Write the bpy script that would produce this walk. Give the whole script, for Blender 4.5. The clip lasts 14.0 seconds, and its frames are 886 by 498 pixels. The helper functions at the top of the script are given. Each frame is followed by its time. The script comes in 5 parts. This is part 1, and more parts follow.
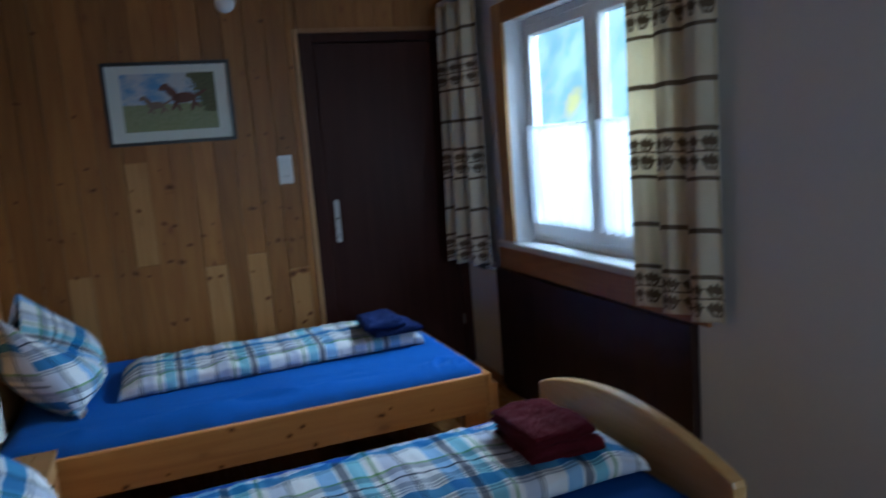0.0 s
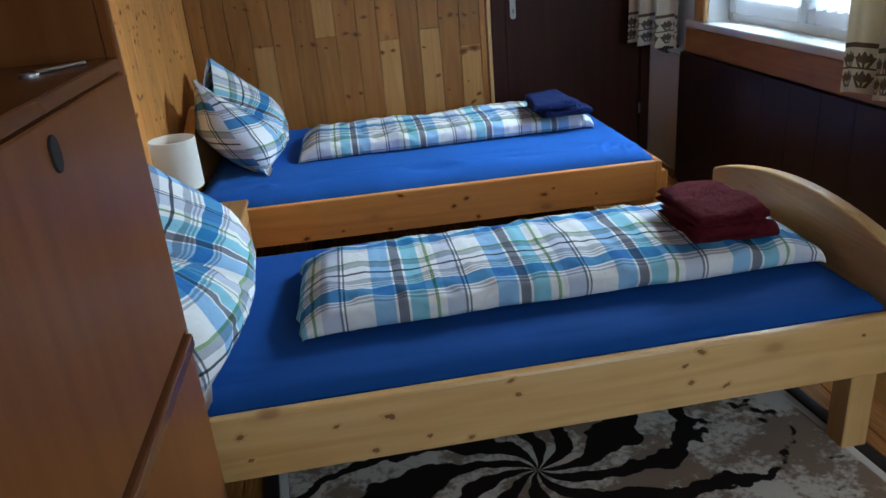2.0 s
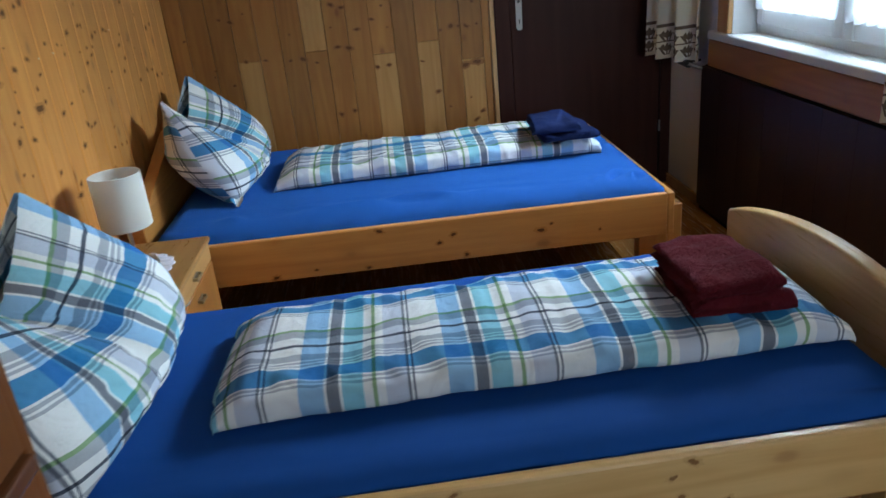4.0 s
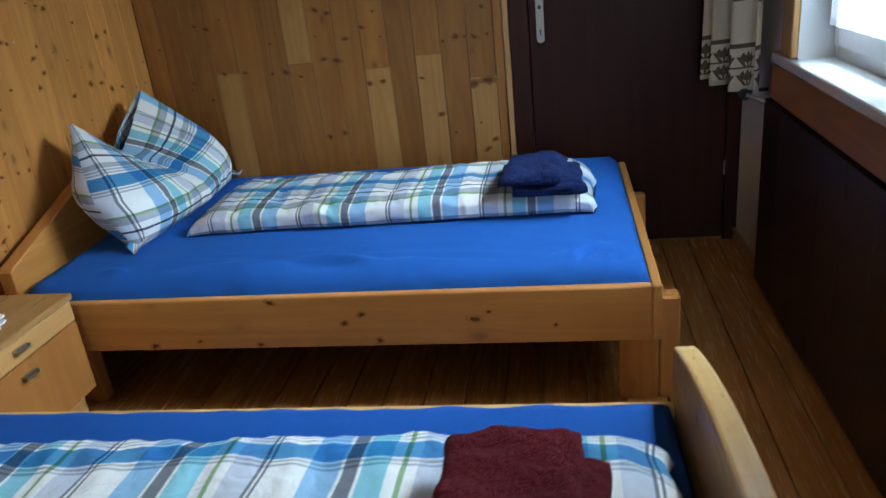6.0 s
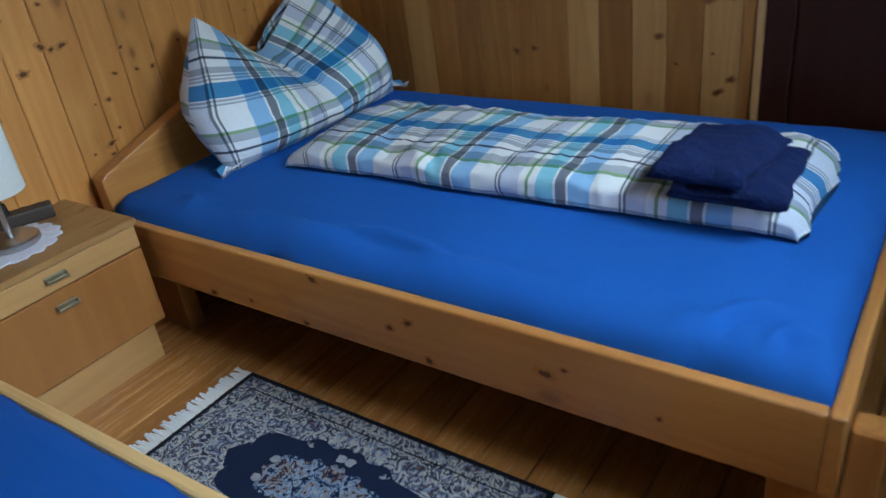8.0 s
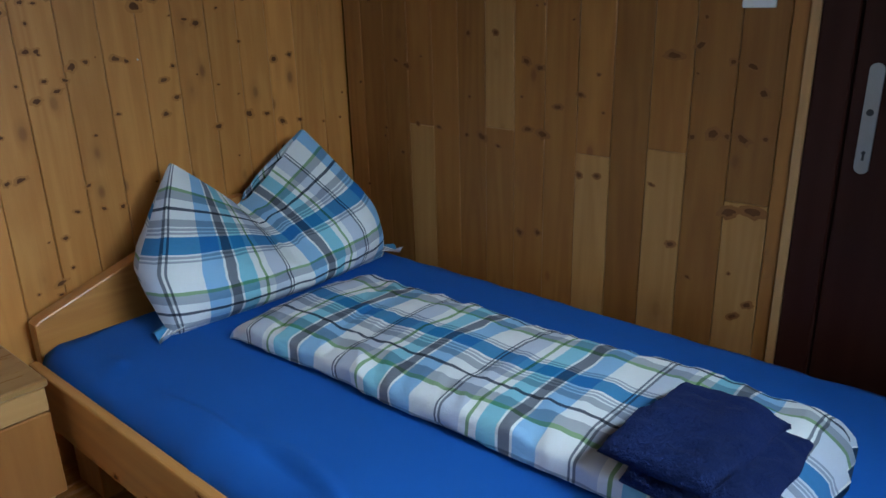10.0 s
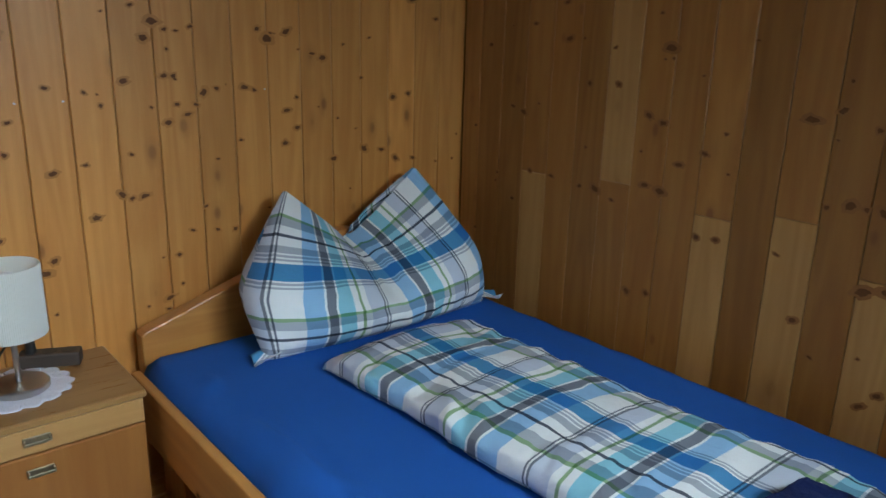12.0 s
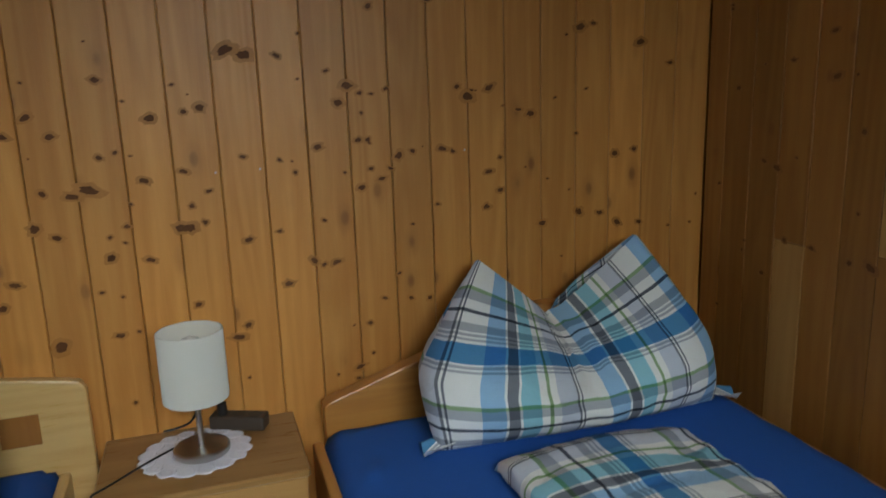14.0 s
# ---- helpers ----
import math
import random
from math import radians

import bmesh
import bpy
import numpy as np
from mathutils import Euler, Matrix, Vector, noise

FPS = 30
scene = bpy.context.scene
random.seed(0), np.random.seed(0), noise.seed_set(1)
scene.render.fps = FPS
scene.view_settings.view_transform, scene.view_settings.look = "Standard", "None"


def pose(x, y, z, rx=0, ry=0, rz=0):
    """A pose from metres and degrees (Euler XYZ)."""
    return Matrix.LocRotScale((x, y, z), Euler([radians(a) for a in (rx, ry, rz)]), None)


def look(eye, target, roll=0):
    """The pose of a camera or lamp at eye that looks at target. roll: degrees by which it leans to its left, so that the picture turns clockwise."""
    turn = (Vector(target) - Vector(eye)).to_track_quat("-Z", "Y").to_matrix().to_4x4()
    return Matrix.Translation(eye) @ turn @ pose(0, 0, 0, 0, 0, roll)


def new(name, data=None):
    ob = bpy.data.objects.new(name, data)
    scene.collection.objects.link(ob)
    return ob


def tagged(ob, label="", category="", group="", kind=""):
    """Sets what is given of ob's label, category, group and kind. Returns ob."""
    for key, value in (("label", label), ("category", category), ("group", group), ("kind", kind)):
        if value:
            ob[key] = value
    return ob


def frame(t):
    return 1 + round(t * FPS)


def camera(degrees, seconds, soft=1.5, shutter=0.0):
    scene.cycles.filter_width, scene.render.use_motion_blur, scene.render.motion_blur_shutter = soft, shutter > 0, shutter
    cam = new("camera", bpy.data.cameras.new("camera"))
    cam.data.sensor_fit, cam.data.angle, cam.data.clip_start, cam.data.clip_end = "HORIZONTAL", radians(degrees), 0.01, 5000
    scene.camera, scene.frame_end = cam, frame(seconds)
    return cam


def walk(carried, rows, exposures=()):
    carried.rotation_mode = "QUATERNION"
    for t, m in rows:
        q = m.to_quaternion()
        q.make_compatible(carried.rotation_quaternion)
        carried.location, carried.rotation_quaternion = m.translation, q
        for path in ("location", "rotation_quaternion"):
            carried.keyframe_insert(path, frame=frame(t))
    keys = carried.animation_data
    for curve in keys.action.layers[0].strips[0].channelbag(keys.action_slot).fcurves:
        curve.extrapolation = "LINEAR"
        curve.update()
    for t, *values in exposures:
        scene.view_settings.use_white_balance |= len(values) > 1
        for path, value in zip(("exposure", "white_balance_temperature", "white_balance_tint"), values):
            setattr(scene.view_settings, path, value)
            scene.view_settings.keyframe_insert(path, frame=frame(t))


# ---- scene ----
cam = camera(61.8, 14.0, shutter=0.4)
PATH = [
    (0, (0.782, -4.241, 1.444), (1.488, -2.393, 1.156), -4.5),
    (0.5, (0.737, -4.228, 1.409), (1.144, -2.325, 0.948), -5.1),
    (1, (0.765, -4.22, 1.348), (1.025, -2.359, 0.665), -5.4),
    (1.5, (0.776, -4.214, 1.355), (1.032, -2.389, 0.578), -4.5),
    (2, (0.785, -4.234, 1.348), (0.989, -2.399, 0.578), -4.9),
    (4.3, (1.142, -3.829, 1.358), (1.244, -1.982, 0.597), -5.6),
    (4.5, (1.228, -3.77, 1.358), (1.326, -1.918, 0.609), -5.7),
    (5, (1.471, -3.604, 1.342), (1.396, -1.74, 0.62), -4.6),
    (5.5, (1.628, -3.395, 1.316), (1.389, -1.55, 0.581), -5.5),
    (6, (1.832, -3.196, 1.306), (1.499, -1.371, 0.558), -6.3),
    (6.5, (1.938, -2.982, 1.309), (1.514, -1.176, 0.562), -6.1),
    (7, (1.986, -2.723, 1.294), (1.447, -0.956, 0.53), -4.4),
    (7.5, (2.122, -2.537, 1.285), (1.27, -0.987, 0.352), -6.6),
    (8, (2.132, -2.334, 1.241), (1.056, -0.94, 0.294), -7.6),
    (8.5, (2.124, -2.167, 1.262), (0.934, -0.85, 0.34), -5.5),
    (9, (2.163, -1.984, 1.302), (0.941, -0.601, 0.532), -3.0),
    (11.5, (2.093, -1.892, 1.344), (0.718, -0.572, 0.738), 0.5),
    (12, (2.093, -1.89, 1.329), (0.632, -0.641, 0.776), 1.5),
    (12.5, (2.064, -1.873, 1.324), (0.536, -0.688, 0.811), 1.0),
    (13, (2.061, -1.742, 1.333), (0.371, -0.787, 0.848), -1.4),
    (13.5, (2.035, -1.621, 1.308), (0.205, -0.996, 0.798), -2.0),
    (14, (1.975, -1.531, 1.345), (0.116, -0.937, 0.909), -1.9),
]
LIGHT = [(0, -0.85, 5200, 9), (0.5, -0.65, 5350, 9), (1.0, -0.25, 5550, 9), (1.5, 0.0, 5750, 9), (4.5, -0.10, 6050, 8), (7, -0.14, 5900, 7), (7.5, -0.42, 5800, 7), (8, -0.55, 5700, 8), (9, -0.75, 5550, 8), (11.5, -0.72, 6100, 9), (12.5, -0.58, 6350, 9), (14, -0.98, 7100, 10)]
walk(cam, [(t, look(eye, target, roll)) for t, eye, target, roll in PATH], LIGHT)

# ---- light ----
world = bpy.data.worlds.new("world")
scene.world = world
world.use_nodes = True
wn = world.node_tree.nodes
sky = wn.new("ShaderNodeTexSky")
sky.sky_type = "NISHITA"
sky.sun_disc = False
sky.sun_elevation = radians(35)
sky.sun_rotation = radians(120)
sky.air_density, sky.dust_density = 1.5, 3.0
wn["Background"].inputs["Strength"].default_value = 0.15
world.node_tree.links.new(sky.outputs[0], wn["Background"].inputs["Color"])


def area_lamp(name, m, sx, sy, watts, color):
    lamp = bpy.data.lights.new(name, "AREA")
    lamp.shape, lamp.size, lamp.size_y = "RECTANGLE", sx, sy
    lamp.energy, lamp.color = watts, color
    ob = new(name, lamp)
    ob.matrix_world = m
    return ob


sun_data = bpy.data.lights.new("sun", "SUN")
sun_data.energy, sun_data.angle, sun_data.color = 0.6, radians(30), (1.0, 0.97, 0.92)
sun_ob = new("sun", sun_data)
sun_ob.matrix_world = look((10, 6, 9), (0, 0, 0))
SY_LAMP = -5.72
DAY = (0.74, 0.90, 1.0)
# sky's light at the east opening: low behind the net curtains, high above outside
area_lamp("window_light", look((2.80, -1.365, 1.22), (1.0, -2.0, 1.1)), 1.24, 0.50, 11.0, DAY)
area_lamp("window_light", look((4.20, -0.90, 2.45), (2.6, -1.45, 1.65)), 2.4, 1.0, 470.0, DAY)
area_lamp("window_light", look((3.30, -1.15, 2.75), (2.0, -1.9, 1.0)), 1.8, 1.0, 520.0, DAY)
# lamp added at the assumed south window to brighten the near end
area_lamp("window_light", look((2.0, SY_LAMP, 1.45), (1.75, -2.0, 0.90)), 0.88, 1.05, 38.0, DAY)


# ---- helpers of this scene ----
def box(bm, x0, x1, y0, y1, z0, z1, r=0.0, seg=1):
    m = Matrix.LocRotScale(((x0 + x1) / 2, (y0 + y1) / 2, (z0 + z1) / 2), None, (x1 - x0, y1 - y0, z1 - z0))
    made = bmesh.ops.create_cube(bm, size=1, matrix=m)
    if r:
        es = {e for v in made["verts"] for e in v.link_edges}
        bmesh.ops.bevel(bm, geom=list(es), offset=r, segments=seg, profile=0.5, affect="EDGES")
    return bm


def boxed(*a, **k):
    return box(bmesh.new(), *a, **k)


def cyl(bm, p, q, r0, r1=None, n=20):
    p, q = Vector(p), Vector(q)
    turn = (q - p).to_track_quat("Z", "Y").to_matrix().to_4x4()
    m = Matrix.Translation((p + q) / 2) @ turn
    bmesh.ops.create_cone(bm, cap_ends=True, segments=n, radius1=r0, radius2=r0 if r1 is None else r1, depth=(q - p).length, matrix=m)
    return bm


def lathe(bm, profile, x, y, n=40):
    rings = []
    for r, z in profile:
        rings.append([bm.verts.new((x + r * math.cos(2 * math.pi * i / n), y + r * math.sin(2 * math.pi * i / n), z)) for i in range(n)])
    for a, b in zip(rings, rings[1:]):
        for i in range(n):
            bm.faces.new((a[i], a[(i + 1) % n], b[(i + 1) % n], b[i]))
    return bm


def prism(bm, pts, axis, a, b, r=0.0):
    """Extrudes an outline of 2D points along an axis from a to b."""
    def at(p, h):
        return {"x": (h, p[0], p[1]), "y": (p[0], h, p[1]), "z": (p[0], p[1], h)}[axis]
    lo = [bm.verts.new(at(p, a)) for p in pts]
    hi = [bm.verts.new(at(p, b)) for p in pts]
    n = len(pts)
    fs = [bm.faces.new(lo), bm.faces.new(hi)]
    fs += [bm.faces.new((lo[i], lo[(i + 1) % n], hi[(i + 1) % n], hi[i])) for i in range(n)]
    bmesh.ops.recalc_face_normals(bm, faces=fs)
    if r:
        es = {e for f in fs[:2] for e in f.edges}
        bmesh.ops.bevel(bm, geom=list(es), offset=r, segments=2, profile=0.5, affect="EDGES")
    return bm


def mesh_of(name, bm, material, smooth=False):
    bmesh.ops.recalc_face_normals(bm, faces=bm.faces[:])
    me = bpy.data.meshes.new(name)
    bm.to_mesh(me)
    bm.free()
    if smooth:
        me.polygons.foreach_set("use_smooth", [True] * len(me.polygons))
        if smooth != "all":
            me.set_sharp_from_angle(angle=radians(38))
    if material:
        me.materials.append(material)
    return me


def part(name, bm, material, parent, label="", smooth=False):
    """One mesh object, in world coordinates, under a thing or a part."""
    ob = new(name, mesh_of(name, bm, material, smooth))
    if parent:
        ob.parent = parent
        # parts stand at the world's origin, so only a top-level parent has a pose to undo
        if not parent.parent:
            ob.matrix_parent_inverse = parent.matrix_basis.inverted()
    return tagged(ob, label)


def thing(name, at, label, category, group="", kind=""):
    ob = new(name)
    ob.empty_display_size = 0.1
    ob.matrix_basis = Matrix.Translation(at)
    return tagged(ob, label, category, group, kind)


def solid(name, bm, material, label, category, kind="", smooth=False, group=""):
    ob = new(name, mesh_of(name, bm, material, smooth))
    return tagged(ob, label, category, group, kind)


def tube(name, pts, r, material, parent=None, label="", category=""):
    cu = bpy.data.curves.new(name, "CURVE")
    cu.dimensions, cu.bevel_depth, cu.bevel_resolution, cu.resolution_u = "3D", r, 2, 6
    sp = cu.splines.new("NURBS")
    sp.points.add(len(pts) - 1)
    for p, c in zip(sp.points, pts):
        p.co = (*c, 1)
    sp.use_endpoint_u, sp.order_u = True, 3
    tmp = bpy.data.objects.new(name + "_curve", cu)
    me = bpy.data.meshes.new_from_object(tmp)
    bpy.data.objects.remove(tmp)
    bpy.data.curves.remove(cu)
    me.name = name
    me.materials.clear()
    me.materials.append(material)
    me.polygons.foreach_set("use_smooth", [True] * len(me.polygons))
    ob = new(name, me)
    if parent:
        ob.parent = parent
        ob.matrix_parent_inverse = parent.matrix_basis.inverted()
    return tagged(ob, label, category)


# ---- materials ----
class Mat:
    """A node material under construction."""

    def __init__(self, name, rough=0.5, metal=0.0, spec=0.5):
        self.mat = bpy.data.materials.new(name)
        self.mat.use_nodes = True
        self.nt = self.mat.node_tree
        self.bsdf = self.nt.nodes["Principled BSDF"]
        self.bsdf.inputs["Roughness"].default_value = rough
        self.bsdf.inputs["Metallic"].default_value = metal
        self.bsdf.inputs["Specular IOR Level"].default_value = spec

    def n(self, kind, **k):
        node = self.nt.nodes.new("ShaderNode" + kind)
        for key, v in k.items():
            if key == "op":
                node.operation = v
            elif key == "blend":
                node.data_type, node.blend_type = "RGBA", v
            else:
                node.inputs[key.replace("_", " ")].default_value = v
        return node

    def link(self, a, b):
        self.nt.links.new(a, b)

    def math(self, op, a, b=None, c=None, clamp=False):
        node = self.nt.nodes.new("ShaderNodeMath")
        node.operation, node.use_clamp = op, clamp
        for i, v in enumerate((a, b, c)):
            if v is None:
                continue
            if isinstance(v, (int, float)):
                node.inputs[i].default_value = v
            else:
                self.link(v, node.inputs[i])
        return node.outputs[0]

    def ramp(self, fac, stops, mode="LINEAR"):
        node = self.nt.nodes.new("ShaderNodeValToRGB")
        r = node.color_ramp
        r.interpolation = mode
        while len(r.elements) < len(stops):
            r.elements.new(0.5)
        for e, (p, c) in zip(r.elements, stops):
            e.position = p
            e.color = (*c, 1) if len(c) == 3 else c
        self.link(fac, node.inputs[0])
        return node.outputs[0]

    def mix(self, fac, a, b, blend="MIX"):
        node = self.nt.nodes.new("ShaderNodeMix")
        node.data_type, node.blend_type = "RGBA", blend
        for sock, v in ((node.inputs[0], fac), (node.inputs[6], a), (node.inputs[7], b)):
            if isinstance(v, (int, float)):
                sock.default_value = v
            elif isinstance(v, tuple):
                sock.default_value = (*v, 1)
            else:
                self.link(v, sock)
        return node.outputs[2]

    def coords(self, scale=(1, 1, 1), uv=False, vary=0.0):
        tc = self.nt.nodes.new("ShaderNodeTexCoord")
        out = tc.outputs["UV" if uv else "Object"]
        if vary:
            info = self.nt.nodes.new("ShaderNodeObjectInfo")
            comb = self.nt.nodes.new("ShaderNodeCombineXYZ")
            for i, k in enumerate((1.0, 1.7, 2.9)):
                self.link(self.math("MULTIPLY", info.outputs["Random"], vary * k), comb.inputs[i])
            add = self.nt.nodes.new("ShaderNodeVectorMath")
            self.link(out, add.inputs[0])
            self.link(comb.outputs[0], add.inputs[1])
            out = add.outputs[0]
        mp = self.nt.nodes.new("ShaderNodeMapping")
        mp.inputs["Scale"].default_value = scale
        self.link(out, mp.inputs[0])
        return mp.outputs[0]

    def noise(self, vec, scale, detail=4.0, rough=0.55, dist=0.0):
        nd = self.n("TexNoise", Scale=scale, Detail=detail, Roughness=rough, Distortion=dist)
        self.link(vec, nd.inputs["Vector"])
        return nd.outputs["Fac"]

    def color(self, c):
        sock = self.bsdf.inputs["Base Color"]
        if isinstance(c, tuple):
            sock.default_value = (*c, 1)
        else:
            self.link(c, sock)
        return self

    def bump(self, h, strength=0.3, dist=0.002):
        b = self.n("Bump", Strength=strength, Distance=dist)
        self.link(h, b.inputs["Height"])
        self.link(b.outputs[0], self.bsdf.inputs["Normal"])
        return self

    def rough(self, v):
        self.link(v, self.bsdf.inputs["Roughness"])
        return self


def wood(name, light, dark, axis, knot=0.5, rough=0.42, vary=23.0, knot_scale=6.5, tone=0.25, ring=26.0, relief=0.12, spec=0.5):
    """Softwood boards with grain, growth rings and knots; axis: the grain's way."""
    m = Mat(name, rough, spec=spec)
    k = [1.0, 1.0, 1.0]
    k["xyz".index(axis)] = 0.07
    kk = [1.0, 1.0, 1.0]
    kk["xyz".index(axis)] = 0.55
    grain_at = m.coords(tuple(k), vary=vary)
    knot_at = m.coords(tuple(kk), vary=vary)
    vo = m.n("TexVoronoi", Scale=knot_scale, Randomness=1.0)
    m.link(knot_at, vo.inputs["Vector"])
    d = vo.outputs["Distance"]
    wob = m.noise(grain_at, 9.0, 3.0)
    near = m.math("DIVIDE", 0.05, m.math("ADD", d, 0.06))
    phase = m.math("ADD", m.math("MULTIPLY", m.noise(grain_at, 5.0, 2.0), ring), m.math("MULTIPLY", near, 5.0 * knot))
    rings = m.math("MULTIPLY_ADD", m.math("SINE", m.math("MULTIPLY", phase, 3.1)), 0.5, 0.5)
    fine = m.noise(grain_at, 95.0, 5.0, 0.7)
    fac = m.math("ADD", m.math("MULTIPLY", rings, 0.42), m.math("MULTIPLY", fine, 0.5), clamp=True)
    col = m.mix(fac, dark, light)
    col = m.mix(m.math("MULTIPLY", wob, 0.5), col, tuple(c * 0.8 for c in light))
    streak = m.ramp(m.noise(grain_at, 17.0, 4.0, 0.65, 0.4), [(0.40, (0, 0, 0)), (0.72, (1, 1, 1))])
    col = m.mix(m.math("MULTIPLY", streak, 0.55), col, tuple(c * s for c, s in zip(dark, (0.86, 0.78, 0.70))))
    info = m.nt.nodes.new("ShaderNodeObjectInfo")
    hs = m.n("HueSaturation")
    m.link(col, hs.inputs["Color"])
    m.link(m.math("MULTIPLY_ADD", info.outputs["Random"], tone, 1.0 - tone / 2), hs.inputs["Value"])
    col = hs.outputs[0]
    if knot:
        kn = m.ramp(d, [(0.0, (1, 1, 1)), (0.07, (0.8, 0.8, 0.8)), (0.12, (0.25, 0.25, 0.25)), (0.26, (0, 0, 0))])
        kn = m.math("MULTIPLY", kn, m.math("MULTIPLY_ADD", wob, 1.2, 0.2), clamp=True)
        col = m.mix(m.math("MULTIPLY", kn, min(1.0, knot * 1.5)), col, (0.17, 0.058, 0.018))
    m.color(col)
    m.rough(m.math("MULTIPLY_ADD", fine, 1.8 * relief, rough - 0.9 * relief))
    m.bump(m.math("ADD", fine, m.math("MULTIPLY", rings, 0.4)), relief, 0.0012)
    return m.mat


PINE_L, PINE_D = (0.68, 0.318, 0.084), (0.49, 0.188, 0.040)
WALL_PINE = wood("wall_pine", PINE_L, PINE_D, "z", 0.6, 0.40, tone=0.34, knot_scale=9.0, spec=0.35)
# north boards: older red-brown pine, darkened further for the weaker light there
WALL_PINE_N = wood("wall_pine_old_dimmed", (0.375, 0.168, 0.042), (0.25, 0.098, 0.022), "z", 0.55, 0.42, tone=0.35, knot_scale=9.0, spec=0.28)
WALL_PINE_NEW = wood("wall_pine_new", (0.50, 0.268, 0.088), (0.38, 0.185, 0.055), "z", 0.35, 0.42, tone=0.08, spec=0.28)
FLOOR_PINE = wood("floor_pine", (0.60, 0.278, 0.078), (0.38, 0.150, 0.036), "y", 0.55, 0.26, knot_scale=5.0)
BED_PINE = wood("bed_pine", (0.665, 0.305, 0.080), (0.46, 0.178, 0.038), "x", 0.5, 0.36, tone=0.12)
BED_PINE_Y = wood("bed_pine_cross", (0.665, 0.305, 0.080), (0.46, 0.178, 0.038), "y", 0.3, 0.36, tone=0.12)
BED_PINE_Z = wood("bed_pine_upright", (0.665, 0.305, 0.080), (0.46, 0.178, 0.038), "z", 0.3, 0.36, tone=0.12)
PALE = wood("pale_pine", (0.73, 0.48, 0.205), (0.57, 0.325, 0.105), "x", 0.5, 0.32, tone=0.08)
PALE_Y = wood("pale_pine_cross", (0.73, 0.48, 0.205), (0.57, 0.325, 0.105), "y", 0.3, 0.30, tone=0.08)
PALE_Z = wood("pale_pine_upright", (0.73, 0.48, 0.205), (0.57, 0.325, 0.105), "z", 0.2, 0.32, tone=0.08)
TRIM_PINE = wood("trim_pine", (0.60, 0.36, 0.15), (0.44, 0.23, 0.08), "z", 0.2, 0.36)
SILL_PINE = wood("sill_board_pine", (0.44, 0.21, 0.075), (0.30, 0.12, 0.04), "y", 0.35, 0.36)
OAK_X = wood("oak_veneer", (0.52, 0.30, 0.115), (0.38, 0.19, 0.06), "y", 0.0, 0.34, ring=18.0)
OAK_TOP = wood("oak_veneer_top", (0.46, 0.25, 0.09), (0.32, 0.15, 0.045), "y", 0.0, 0.30, ring=16.0)
OAK_DOOR = wood("oak_veneer_door", (0.44, 0.185, 0.048), (0.32, 0.120, 0.028), "z", 0.0, 0.34, ring=12.0)
MAHOG = wood("mahogany", (0.225, 0.080, 0.022), (0.145, 0.045, 0.012), "z", 0.0, 0.34, ring=10.0, tone=0.08, relief=0.012, spec=0.16)
MAHOG_Y = wood("mahogany_cross", (0.19, 0.075, 0.03), (0.11, 0.036, 0.014), "y", 0.0, 0.24, ring=10.0, tone=0.08, relief=0.004)
DARK = wood("dark_stain", (0.052, 0.016, 0.0105), (0.031, 0.0095, 0.0065), "z", 0.0, 0.46, ring=12.0, tone=0.05, relief=0.05, spec=0.14)
PANEL = wood("panel_stain", (0.036, 0.016, 0.012), (0.022, 0.009, 0.008), "z", 0.0, 0.40, ring=14.0, tone=0.15, relief=0.06, spec=0.35)


def plain(name, color, rough=0.6, metal=0.0, grain=40.0, amount=0.12, bump=0.1, spec=0.5):
    m = Mat(name, rough, metal, spec)
    at = m.coords()
    a, b = m.noise(at, grain, 5.0), m.noise(at, grain / 14, 3.0)
    f = m.math("ADD", m.math("MULTIPLY", a, 0.5), m.math("MULTIPLY", b, 0.5))
    m.color(m.mix(f, tuple(c * (1 - amount) for c in color), tuple(min(1.0, c * (1 + amount)) for c in color)))
    m.rough(m.math("MULTIPLY_ADD", b, 0.2, rough - 0.1))
    m.bump(a, bump, 0.001)
    return m.mat


PLASTER = plain("white_plaster", (0.72, 0.725, 0.75), 0.85, grain=70.0, amount=0.05, bump=0.35)
CEIL = plain("ceiling_boards", (0.42, 0.22, 0.08), 0.5, grain=20.0)
WHITE = plain("white_lacquer", (0.78, 0.79, 0.80), 0.35, grain=25.0, amount=0.04, bump=0.03)
SILL = plain("sill_stone", (0.70, 0.72, 0.73), 0.30, grain=60.0, amount=0.10, bump=0.03)
PLASTIC = plain("white_plastic", (0.74, 0.73, 0.70), 0.35, grain=30.0, amount=0.03, bump=0.02)
BLACK = plain("black_plastic", (0.02, 0.018, 0.017), 0.40, grain=60.0, bump=0.05)
# matt black that puts shade into gaps and bed bases; also the escutcheon
SHADOWGAP = plain("shade_matt_black", (0.012, 0.010, 0.010), 0.9)
STEEL = plain("brushed_steel", (0.56, 0.55, 0.53), 0.34, 1.0, grain=90.0, amount=0.08, bump=0.08)
BRASS = plain("aged_brass", (0.42, 0.36, 0.25), 0.42, 1.0, grain=60.0, amount=0.25)
NICKEL = plain("dull_nickel", (0.36, 0.34, 0.32), 0.50, 1.0, grain=60.0, amount=0.15)
BROWN_PL = plain("brown_plastic", (0.06, 0.042, 0.032), 0.45, grain=50.0)


